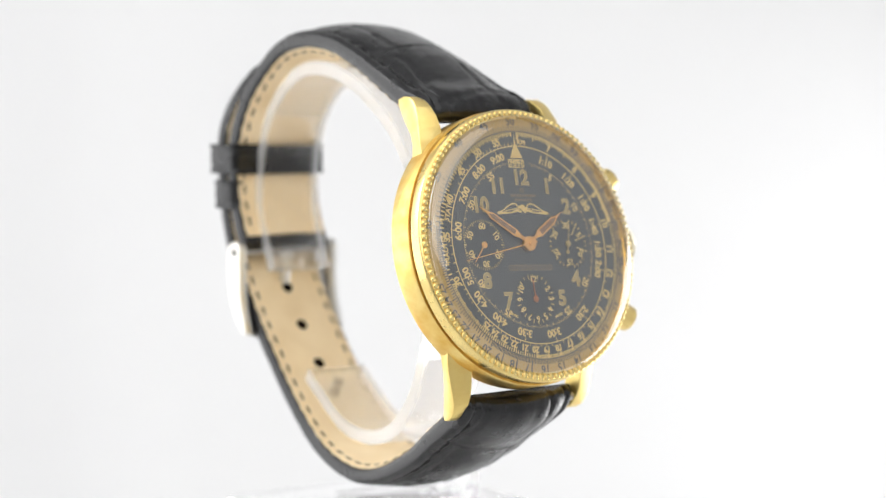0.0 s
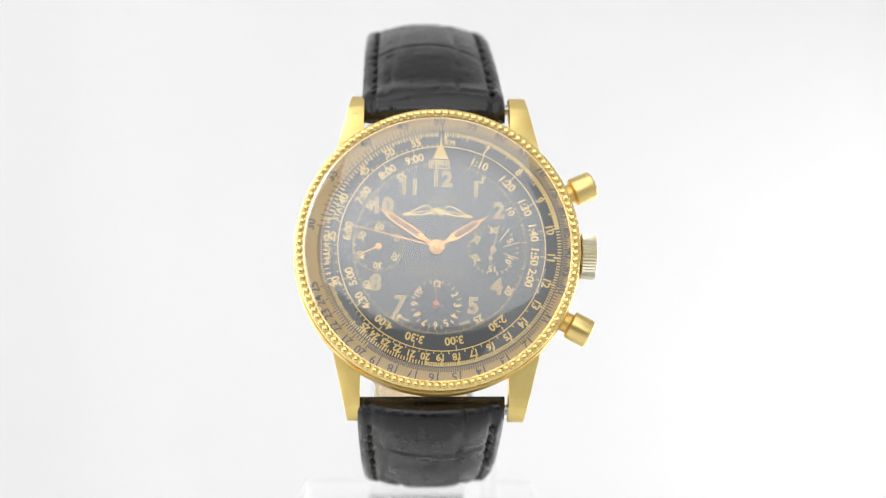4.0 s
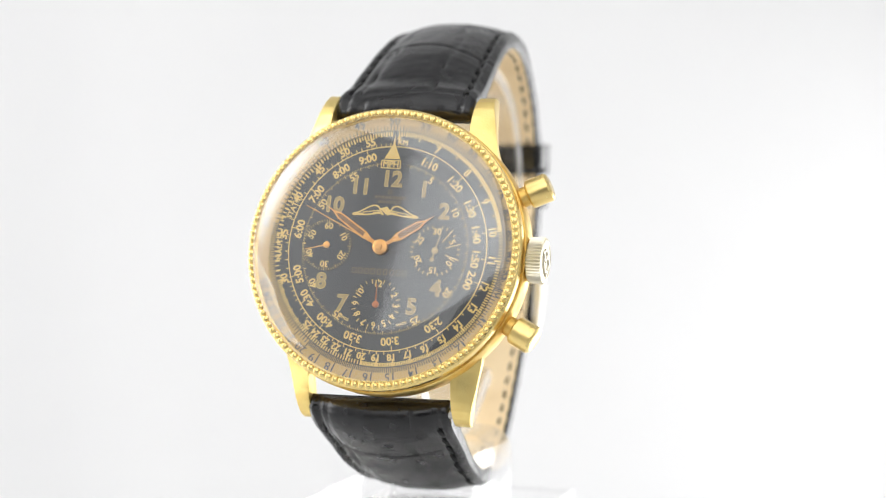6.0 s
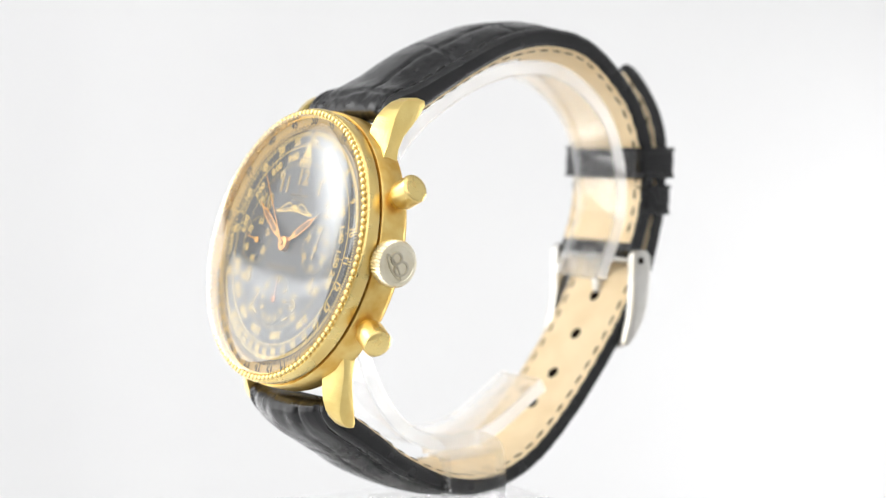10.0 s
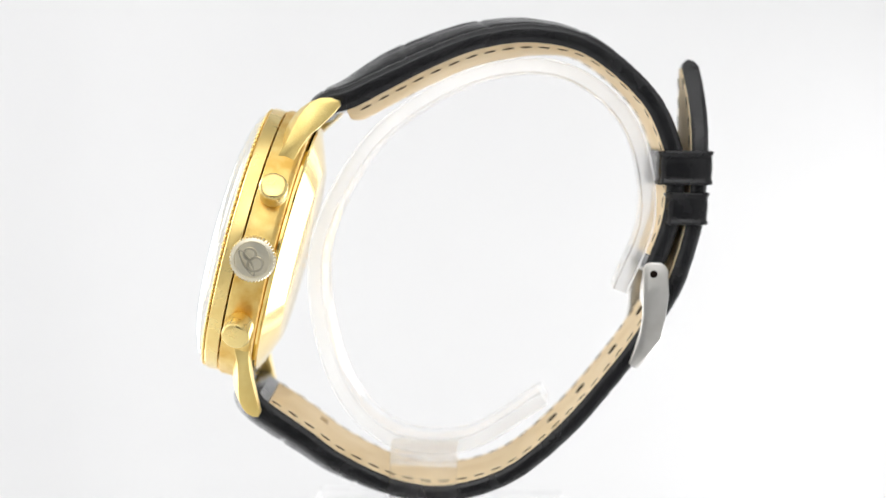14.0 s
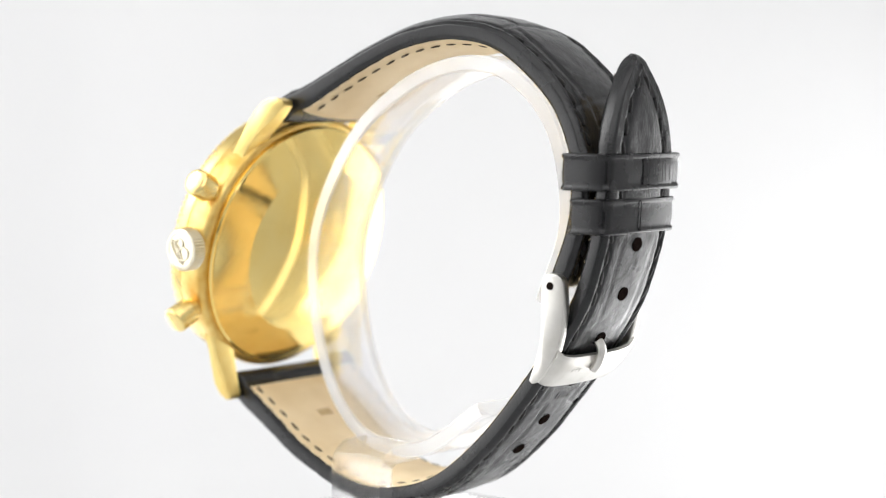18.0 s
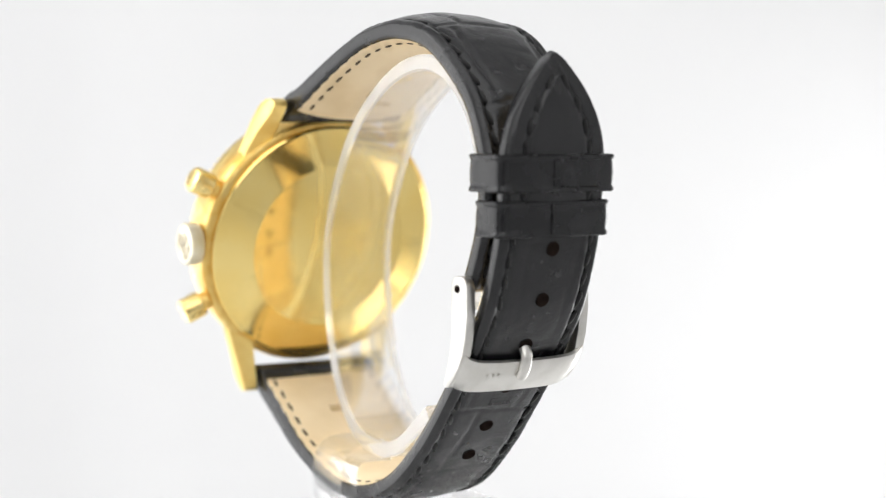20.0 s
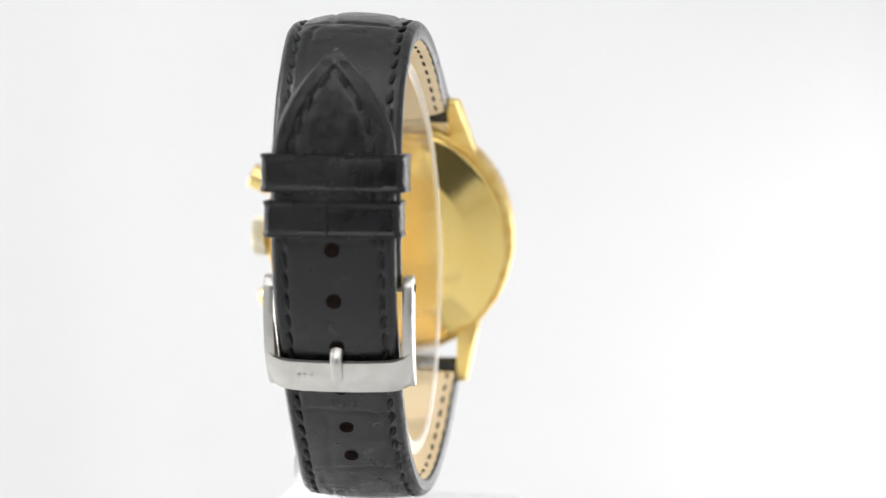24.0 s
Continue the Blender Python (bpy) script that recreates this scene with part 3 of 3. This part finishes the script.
        tagged(part("sub_dial_ticks", ticks(rows, cx, cy, 0.06), GILT, dial, "gilt sub-dial marks"), kind="stuff")
        for words, a in nums:
            place("numeral", text_mesh(words, 0.95, GILT, 0.03), dial, "", on_ring(2.75 if marks != 12 else 2.95, a, cx, cy, 0.07))


def hand_mesh(outline, z, depth, mat, name):
    bm = bmesh.new()
    top = [bm.verts.new((x, y, z + depth)) for x, y in outline]
    low = [bm.verts.new((x, y, z)) for x, y in outline]
    bm.faces.new(top)
    bm.faces.new(low[::-1])
    k = len(outline)
    for i in range(k):
        bm.faces.new((top[i], low[i], low[(i + 1) % k], top[(i + 1) % k]))
    return bm


def make_pointers():
    """Hour, minute, chronograph and sub-dial pointers; returns those that turn, with their pivots."""
    moving = []
    for name, length, w, z, deg, words in (("hour_hand", 9.0, 0.62, 0.35, 56.4, "rose-gold hour hand with brown luminous filling"),
                                           ("minute_hand", 10.4, 0.56, 0.62, -58.2, "rose-gold minute hand with brown luminous filling")):
        body = [(-0.28, 0), (-0.26, 2.0), (-w, 2.9), (-w * 0.92, length - 2.6), (-0.14, length - 1.5), (0, length), (0.14, length - 1.5), (w * 0.92, length - 2.6), (w, 2.9), (0.26, 2.0), (0.28, 0)]
        ob = part(name, hand_mesh(body, z, 0.14, COPPER, name), COPPER, watch, words, HEAD @ pose(0, 0, 0, 0, 0, -deg))
        fill = [(-w + 0.24, 3.1), (-w + 0.26, length - 2.7), (0, length - 1.9), (w - 0.26, length - 2.7), (w - 0.24, 3.1)]
        part("hand_filling", hand_mesh(fill, z + 0.13, 0.06, HAND_LUME, "fill"), HAND_LUME, ob)
        moving.append((ob, Vector((0, 0, 0)), deg, 0.1 if name == "minute_hand" else 1 / 120))
    hub = lathe([(0, 1.15), (0.3, 1.15), (0.42, 1.05), (0.45, 0.86), (0.95, 0.84), (1.1, 0.74), (1.1, 0.1), (0, 0.1)], 40)
    part("hand_hub", hub, COPPER, watch, "", HEAD)
    body = [(-0.2, -1.2), (-0.10, 0), (-0.05, 12.9), (0.05, 12.9), (0.10, 0), (0.2, -1.2)]
    ob = part("chronograph_hand", hand_mesh(body, 0.9, 0.07, COPPER, "c"), COPPER, watch, "thin coppery chronograph seconds hand", HEAD)
    moving.append((ob, Vector((0, 0, 0)), -101.5, 6.0))
    for name, x, y, length, deg, rate in (("small_seconds_hand", -8.31, -0.1, 3.3, -140.5, 6.0), ("minute_counter_hand", 8.07, 0.03, 3.0, 13.0, 0.0), ("hour_counter_hand", 0.2, -8.22, 2.9, -3.0, 0.0)):
        body = [(-0.12, -1.5 if x > 1 else -0.3), (-0.10, 0), (-0.05, length), (0.05, length), (0.10, 0), (0.12, -1.5 if x > 1 else -0.3)]
        bm = hand_mesh(body, 0.12, 0.07, COPPER, name)
        lathe([(0, 0.3), (0.3, 0.28), (0.5, 0.2), (0.5, 0.1), (0, 0.1)], 24, bm=bm)
        if x > 1:
            lathe([(0, 0.2), (0.33, 0.2), (0.33, 0.1), (0, 0.1)], 16, cx=0, cy=-1.3, bm=bm)
        ob = part(name, bm, COPPER if x < -1 else RED_COPPER if x < 1 else AGED_GILT, watch, "", HEAD @ Matrix.Translation((x, y, 0)) @ pose(0, 0, 0, 0, 0, -deg))
        if rate:
            moving.append((ob, Vector((x, y, 0)), deg, rate))
    return moving


make_case()
make_dial()
POINTERS = make_pointers()


# ---- strap ----
def smooth01(t):
    t = min(1.0, max(0.0, t))
    return t * t * (3 - 2 * t)


class Band:
    """One half of the strap: its middle line, widths and thickness."""

    def __init__(self, ctrl, width, thick, pad, tip=0.0, seed=0):
        self.line, self.length = spline(ctrl, 0.36)
        self.width, self.thick, self.pad, self.tip, self.seed = width, thick, pad, tip, seed

    def at(self, s):
        n = len(self.line) - 1
        f = min(max(s / self.length, 0), 1) * n
        i = min(int(f), n - 1)
        p = self.line[i].lerp(self.line[i + 1], f - i)
        a, b = self.line[max(i - 1, 0)], self.line[min(i + 2, n)]
        d = Vector((0, b.y - a.y, b.z - a.z)).normalized()
        return p, d, Vector((0, -d.z, d.y)) * self.sign

    def half(self, s):
        w = self.width(s) / 2
        if self.tip and s > self.length - self.tip:
            t = (s - (self.length - self.tip)) / self.tip
            w *= max(0.03, (1 - t ** 2.1))
        return w

    def thickness(self, s):
        t = self.thick(s)
        for e in (s, self.length - s):
            if e < 1.6:
                t *= math.sqrt(max(0.02, 1 - ((1.6 - e) / 1.6) ** 2))
        return t

    def under(self, s, u):
        """Depth of the lining's face: it bulges where the strap is padded."""
        full = self.belly * smooth01((s - 3.5) / 4) * (1 - smooth01((s - 30) / 20))
        return self.thickness(s) / 2 + 0.2 + full * max(0.0, 1 - (abs(u) / (self.half(s) - 0.5)) ** 2.6)

    def inset(self, s):
        """How far the seam runs from the edge: wider on the pointed end."""
        return 1.75 + (1.2 * smooth01((s - self.length + 26) / 8) if self.tip else 0.0)

    def crease(self, s, u, w):
        """Depth of the scale furrows at s along and u across."""
        d = 0.0
        pitch, first = 14.0, self.first
        soft = 1 - 0.4 * smooth01((s - 34) / 22) - (0.42 * smooth01((s - 62) / 14) if self.tip else 0.0)
        k = round((s - first) / pitch)
        for j in (k - 1, k, k + 1):
            rnd = random.Random(self.seed * 97 + j)
            c, bow, skew = first + j * pitch + rnd.uniform(-1.2, 1.2), rnd.uniform(-1.6, 1.8), rnd.uniform(-0.12, 0.12)
            e = s - (c + bow * (1 - (u / w) ** 2) + skew * u + 0.15 * math.sin(u * 0.8 + j))
            d = max(d, 0.27 * soft * math.exp(-(e / 0.28) ** 2))
        rnd = random.Random(self.seed * 131 + math.floor((s - first) / pitch))
        for c in (rnd.uniform(-0.72, -0.45), rnd.uniform(0.3, 0.7)):
            e = u - (c * w + 0.35 * math.sin(s * 0.35 + c * 5))
            d = max(d, 0.36 * soft * math.exp(-(e / 0.30) ** 2))
        if self.tip:
            d *= 1 - 0.9 * smooth01((s - self.length + 28) / 8)
        return d

    def surface(self, s, u, raised=0.0):
        """A point on the outer face."""
        p, d, nrm = self.at(s)
        w = self.half(s)
        x = u / w
        pad = self.pad(s) * max(0.0, 1 - (abs(u) / max(0.5, w - 1.9)) ** 2.4) if abs(u) < w - 1.9 else 0
        groove = 0.34 * math.exp(-((abs(u) - (w - self.inset(s))) / 0.42) ** 2)
        v = self.thickness(s) / 2 + pad - groove - self.crease(s, u, w) * (1 if abs(u) < w - 1.2 else 0.35) + raised
        v -= 0.75 * max(0.0, (abs(x) - 0.88) / 0.12) ** 2
        v += 0.075 * noise.noise(Vector((u * 0.33, s * 0.30, self.seed))) + 0.05 * noise.noise(Vector((u * 0.85, s * 0.75, self.seed + 9))) + 0.018 * noise.noise(Vector((u * 1.3, s * 1.1, self.seed + 13)))
        # short wrinkles where the padding is drawn tight round the spring bar
        v += 0.16 * math.exp(-(s / 5.0) ** 2) * noise.noise(Vector((u * 1.15, s * 0.28, self.seed + 21)))
        return Vector((p.x + u, p.y, p.z)) + nrm * v, d, nrm


def make_strap(name, b, words, holes=()):
    bm = bmesh.new()
    n, nu = len(b.line) - 1, 52
    rows = []
    for i in range(n + 1):
        s = b.length * i / n
        w = b.half(s)
        p, d, nrm = b.at(s)
        t = b.thickness(s) / 2
        row = [bm.verts.new(b.surface(s, w * math.sin(math.pi / 2 * (2 * k / nu - 1)) * 0.999)[0]) for k in range(nu + 1)]
        for u, v in ((w * 1.0, t * 0.35), (w * 1.0, -t * 0.4), (w * 0.985, -t * 0.8), (w * 0.96, -t), (-w * 0.96, -t), (-w * 0.985, -t * 0.8), (-w, -t * 0.4), (-w, t * 0.35)):
            row.append(bm.verts.new(Vector((p.x + u, p.y, p.z)) + nrm * v))
        rows.append(row)
    k = len(rows[0])
    for a, c in zip(rows, rows[1:]):
        for j in range(k):
            bm.faces.new((a[j], a[(j + 1) % k], c[(j + 1) % k], c[j]))
    bm.faces.new(rows[0])
    bm.faces.new(rows[-1][::-1])
    strap = part(name, bm, LEATHER, watch, words, None, angle=50)
    # lining
    s0, s1 = (6.0 if not b.tip else 4.2), b.length - (2.6 if not b.tip else 1.2)
    bm = bmesh.new()
    rows = []
    for i in range(n + 1):
        s = s0 + (s1 - s0) * i / n
        w = b.half(s) - 0.55
        p, d, nrm = b.at(s)
        t = -b.thickness(s) / 2
        edge = 0.09 * math.sin(s * 2.1) + 0.06 * math.sin(s * 5.3)
        section = [(-w + edge, t + 0.1), (-w + edge + 0.1, t - 0.16)] + [(w * f, -b.under(s, w * f)) for f in (-0.85, -0.6, -0.3, 0, 0.3, 0.6, 0.85)] + [(w - 0.1 - edge, t - 0.16), (w - edge, t + 0.1)]
        rows.append([bm.verts.new(Vector((p.x + u, p.y, p.z)) + nrm * v) for u, v in section])
    k = len(rows[0])
    for a, c in zip(rows, rows[1:]):
        for j in range(k):
            bm.faces.new((a[j], a[(j + 1) % k], c[(j + 1) % k], c[j]))
    bm.faces.new(rows[0])
    bm.faces.new(rows[-1][::-1])
    lining = part("lining", bm, LINING, watch, "tan leather strap lining")
    # stitches: one slack capsule shared by all
    cap = bmesh.new()
    bmesh.ops.create_uvsphere(cap, u_segments=8, v_segments=6, radius=1)
    for v in cap.verts:
        v.co = Vector((v.co.x * 0.38, v.co.y * 1.25, v.co.z * 0.26))
    me = link_mesh("stitch", cap, THREAD, angle=80)
    flat = bmesh.new()
    bmesh.ops.create_uvsphere(flat, u_segments=8, v_segments=6, radius=1)
    for v in flat.verts:
        v.co = Vector((v.co.x * 0.29, v.co.y * 0.95, v.co.z * 0.12))
    me2 = link_mesh("stitch", flat, THREAD_TAN, angle=80)
    rnd = random.Random(b.seed + 5)
    pitch = 2.95
    for sgn in (1, -1):
        s = 4.6
        while s < b.length - 2.2:
            w = b.half(s)
            u = w - b.inset(s)
            if u > 0.5:
                q, d, nrm = b.surface(s, sgn * u, 0.17)
                slope = (b.half(s + 0.5) - b.half(s - 0.5))
                d = (d + Vector((sgn * slope, 0, 0))).normalized()
                xax = d.cross(nrm).normalized()
                m = Matrix((xax, d, nrm)).transposed().to_4x4()
                m.translation = q
                place("stitch", me, strap, "", m @ pose(0, 0, 0, 0, 0, rnd.uniform(8, 22) * sgn))
                if s0 < s < s1 - 1:
                    p, d, nrm = b.at(s + 0.8)
                    q = Vector((p.x + sgn * (b.half(s) - 1.7), p.y, p.z)) - nrm * b.under(s + 0.8, b.half(s) - 1.7)
                    m = Matrix((d.cross(nrm).normalized(), d, nrm)).transposed().to_4x4()
                    m.translation = q
                    place("stitch", me2, lining, "", m @ pose(0, 0, 0, 0, 0, rnd.uniform(-8, 8)))
            s += pitch
    # dark discs laid on both faces: the holes' inner shade put into colour
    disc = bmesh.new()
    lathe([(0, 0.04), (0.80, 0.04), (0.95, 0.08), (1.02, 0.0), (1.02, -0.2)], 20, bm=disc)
    me3 = link_mesh("hole_shade_disc", disc, HOLE_SHADE)
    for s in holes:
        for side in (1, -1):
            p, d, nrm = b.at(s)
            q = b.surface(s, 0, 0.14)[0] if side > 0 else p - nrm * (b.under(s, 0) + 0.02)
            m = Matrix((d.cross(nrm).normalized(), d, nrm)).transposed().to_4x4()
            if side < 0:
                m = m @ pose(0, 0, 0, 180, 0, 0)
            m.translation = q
            place("hole_shade_disc", me3, strap if side > 0 else lining, "", m)
    return strap, lining


UP = [(4.2, -13.1, -1.0), (4.2, -12.2, 0.5), (4.2, -10.6, 1.8), (4.25, -7.4, 2.8), (4.25, -3.0, 5.0), (4.2, 4.2, 8.5), (4.2, 11.7, 11.3), (4.1, 20.1, 12.2), (4.1, 28.4, 10.1),
      (4.0, 36.8, 3.0), (3.9, 40.5, -4.6), (3.9, 41.0, -10.0), (4.0, 40.2, -16.3), (4.2, 37.5, -23.6)]
DOWN = [(3.6, -22.9, -40.8), (3.6, -22.2, -42.8), (3.6, -20.2, -44.7), (3.7, -14.6, -48.5), (3.8, -9.4, -52.1), (3.9, -0.9, -55.9), (4.0, 7.5, -56.8), (4.1, 16.6, -54.0), (4.2, 25.2, -47.0),
        (4.2, 33.6, -37.1), (4.1, 38.2, -30.4), (4.0, 41.3, -25.0), (3.9, 43.8, -17.0), (3.8, 44.6, -10.0), (3.7, 44.7, -4.5), (3.6, 44.5, 2.0), (3.5, 43.8, 8.7)]
upper = Band(UP, lambda s: 21.2 - 3.8 * smooth01(s / 60), lambda s: 3.6 - 0.8 * smooth01(s / 25), lambda s: 2.5 * smooth01((s + 3) / 20) * (1 - 0.82 * smooth01((s - 10) / 42)), 0, 3)
upper.sign, upper.first, upper.belly = 1, 2.0, 1.9
lower = Band(DOWN, lambda s: 21.3 - 4.7 * smooth01(s / 62), lambda s: 3.5 - 0.9 * smooth01(s / 30), lambda s: 1.9 * smooth01((s + 5) / 8) * (1 - 0.88 * smooth01((s - 10) / 38)), 15, 8)
lower.sign, lower.first, lower.belly = -1, 9.0, 1.0


def nearest(b, y, z):
    best = min(range(len(b.line)), key=lambda i: (b.line[i].y - y) ** 2 + (b.line[i].z - z) ** 2)
    return b.length * best / (len(b.line) - 1)


upper_strap, upper_lining = make_strap("upper_strap", upper, "padded black crocodile-grain strap half with buckle")
HOLES = [nearest(lower, y, z) for y, z in ((43.5, -17.5), (41.7, -24.3), (38.2, -30.5), (33.9, -36.8), (29.5, -43.4), (24.6, -48.2))]
lower_strap, lower_lining = make_strap("lower_strap", lower, "black crocodile-grain strap tail with punched holes", HOLES)


def stamp(b, s, u, count, host, side, mat):
    """A row of short pressed bars on the strap, where the maker's marks are worn away."""
    for k in range(count):
        x = u + (k - (count - 1) / 2) * 0.75
        p, d, nrm = b.at(s)
        q = b.surface(s, x, 0.012)[0] if side > 0 else Vector((p.x + x, p.y, p.z)) - nrm * (b.under(s, x) + 0.01)
        m = Matrix((d.cross(nrm).normalized(), d, nrm)).transposed().to_4x4()
        m.translation = q
        part("stamped_bar", box(-0.26, 0.26, -0.7, 0.7, -0.015, 0.015), mat, host, "", m)


stamp(lower, nearest(lower, 32.2, -39.4), -0.2, 5, lower_strap, 1, LEATHER_EDGE)
stamp(lower, 13.0, 1.0, 4, lower_lining, -1, LINING_INK)
stamp(upper, 15.0, 1.0, 5, upper_lining, -1, LINING_INK)


def make_keeper(y0, y1, z0, z1, lean, words, cx, hw, patch=None):
    """A leather loop round both straps."""
    bm = bmesh.new()
    r, th = 1.3, 1.15
    rows = []
    for inset in (0, th):
        a, b, c = hw - inset, (y1 - y0) / 2 - inset, max(0.3, r - inset * 0.6)
        pts = []
        for qx, qy, a0 in ((1, 1, 0), (-1, 1, 90), (-1, -1, 180), (1, -1, 270)):
            for k in range(5):
                t = radians(a0 + 22.5 * k)
                pts.append((qx * (a - c) + c * math.cos(t), qy * (b - c) + c * math.sin(t)))
        rows.append(pts)
    cy, h = (y0 + y1) / 2, z1 - z0
    # raised rims at both edges, a shallow furrow inside each, the middle slightly full
    zs = [(0.0, -0.05), (0.14, 0.13), (0.4, 0.14), (0.65, 0.05), (0.85, -0.04), (1.3, 0.0), (h / 2, 0.05), (h - 1.3, 0.0), (h - 0.85, -0.04), (h - 0.65, 0.05), (h - 0.4, 0.14), (h - 0.14, 0.13), (h, -0.05)]
    half = (y1 - y0) / 2
    loops = []
    for z, out in zs:
        loops.append([bm.verts.new((cx + x * (1 + out / hw), cy + y * (1 + (out + 0.25 * (1 - (x / hw) ** 2)) / half) - lean * z, z0 + z)) for x, y in rows[0]])
    for z in (z1, z0):
        loops.append([bm.verts.new((cx + x, cy + y - lean * (z - z0), z)) for x, y in rows[1]])
    loops.append(loops[0])
    k = len(rows[0])
    for a, c in zip(loops, loops[1:]):
        for j in range(k):
            bm.faces.new((a[j], a[(j + 1) % k], c[(j + 1) % k], c[j]))
    keeper = part("keeper", bm, LEATHER_EDGE, watch, words, None, angle=50)
    # the loop's overlapping end, pressed flat on the outer face
    top = lambda z: cy + half + 0.25 - lean * (z - z0)
    if patch:
        bm = box(cx + patch[0], cx + patch[1], top(z0) - 0.2, top(z0) + 0.07, z0 + 0.75, z1 - 0.75, 0.14, 2)
        part("loop_end", bm, LEATHER_EDGE, keeper)
        wrinkle = random.Random(7)
        for k in range(7):
            x = cx + patch[0] + 0.8 + k * (patch[1] - patch[0] - 1.6) / 6 + wrinkle.uniform(-0.25, 0.25)
            a, b = z0 + 0.95 + wrinkle.uniform(0, 0.5), z1 - 0.95 - wrinkle.uniform(0, 1.2)
            part("loop_end_crease", rod((x, top(z0) + 0.03, a), (x + wrinkle.uniform(-0.2, 0.2), top(z0) + 0.03, b), 0.07, 8), LEATHER_EDGE, keeper)
    else:
        part("loop_seam", rod((cx + 0.6, top(z0) + 0.05, z0 + 0.3), (cx + 0.7, top(z1) + 0.05, z1 - 0.3), 0.1, 8), THREAD, keeper)


make_keeper(38.2, 46.3, -10.2, -5.1, -0.03, "sliding black leather strap keeper", 3.75, 9.6, (-6.6, 1.0))
make_keeper(39.3, 45.7, -16.2, -11.3, -0.05, "fixed black leather strap keeper", 3.9, 9.2)


def make_buckle():
    cx, hw = 4.0, 10.25
    side = [(36.1, -22.6), (36.5, -22.0), (37.1, -21.65), (38.7, -21.7), (39.45, -22.2), (39.8, -23.0), (39.95, -26.8), (39.5, -30.1), (38.9, -32.3), (37.9, -34.2), (36.6, -35.9), (35.3, -37.1), (34.6, -37.3), (34.1, -36.9), (34.9, -34.7), (35.7, -32.2), (36.05, -30.0), (36.1, -26.5)]
    frame_bm = bmesh.new()
    for x0, x1 in ((cx - hw, cx - hw + 1.5), (cx + hw - 1.5, cx + hw)):
        p = prism(side, x0, x1, 0.3)
        me = bpy.data.meshes.new("tmp")
        p.to_mesh(me)
        p.free()
        frame_bm.from_mesh(me)
        bpy.data.meshes.remove(me)
    # cross bar, bowed outwards, with rounded edges
    sec = [(38.6, -33.40), (39.0, -33.70), (38.7, -34.70), (37.2, -36.70), (35.6, -38.10), (35.0, -38.10), (34.8, -37.50), (36.4, -35.70), (37.8, -33.70)]
    rows = []
    for k in range(21):
        u = -1 + 2 * k / 20
        bow = 0.5 * (1 - u * u)
        rows.append([frame_bm.verts.new((cx + u * (hw - 0.35), y + bow * 0.6, z + 0.3 * u * u + 1.2 * abs(u) ** 9)) for y, z in sec])
    n = len(sec)
    for a, c in zip(rows, rows[1:]):
        for j in range(n):
            frame_bm.faces.new((a[j], a[(j + 1) % n], c[(j + 1) % n], c[j]))
    frame_bm.faces.new(rows[0])
    frame_bm.faces.new(rows[-1][::-1])
    buckle = part("buckle", frame_bm, STEEL, watch, "brushed steel tang buckle")
    # short dark discs on the arms: the pin holes' shade put into colour
    for sx in (-1, 1):
        part("pin_hole_disc", rod((cx + sx * hw, 37.6, -23.4), (cx + sx * (hw + 0.12), 37.6, -23.4), 0.55), HOLE_SHADE, buckle)
    part("pin", rod((cx - hw, 37.6, -23.4), (cx + hw, 37.6, -23.4), 0.6), STEEL_DARK, buckle)
    # prong
    pts, _ = spline([(cx, 37.8, -24.1), (cx, 37.4, -28.0), (cx + 0.1, 38.6, -31.0), (cx + 0.2, 39.7, -32.9), (cx + 0.2, 39.3, -34.8), (cx + 0.2, 38.4, -36.0)], 0.4)
    bm = bmesh.new()
    rows = []
    for i, p in enumerate(pts):
        d = (pts[min(i + 1, len(pts) - 1)] - pts[max(i - 1, 0)]).normalized()
        nrm = Vector((0, -d.z, d.y))
        w = 1.05 * (1 - 0.2 * i / len(pts))
        rows.append([bm.verts.new(p + Vector((w * math.cos(a), 0, 0)) + nrm * 0.62 * math.sin(a)) for a in [2 * math.pi * k / 10 for k in range(10)]])
    for a, c in zip(rows, rows[1:]):
        for j in range(10):
            bm.faces.new((a[j], a[(j + 1) % 10], c[(j + 1) % 10], c[j]))
    bm.faces.new(rows[0])
    bm.faces.new(rows[-1][::-1])
    part("prong", bm, STEEL, buckle)
    for k, x in enumerate((3.8, 4.7, 5.6)):
        part("engraved_bar", box(-0.16, 0.16, -0.32, 0.32, -0.03, 0.012), STEEL_FAINT, buckle, "", Matrix.Translation((cx + x, 38.45, -35.6)) @ pose(0, 0, 0, 52, 0, 0))


make_buckle()


# ---- what turns: the stand with the watch on it, and the running pointers ----
TURN = [38.81, 29.49, 20.19, 10.91, 1.63, -7.66, -16.96, -26.23, -35.42, -44.59, -53.76, -62.97, -72.20, -81.46, -90.77, -100.13, -109.56, -119.12, -128.83, -138.69, -148.58, -158.38, -168.00, -177.49, -186.91]


def motions():
    for thing, z in ((watch, HGT), (stand, HGT)):
        walk(thing, [(t, pose(0, 0, z, 0, 0, a)) for t, a in enumerate(TURN)])
    for ob, pivot, start, rate in POINTERS:
        walk(ob, [(t, mpose(HEAD @ Matrix.Translation(pivot)) @ pose(0, 0, 0, 0, 0, -(start + rate * t))) for t in range(0, 25, 2)])


motions()
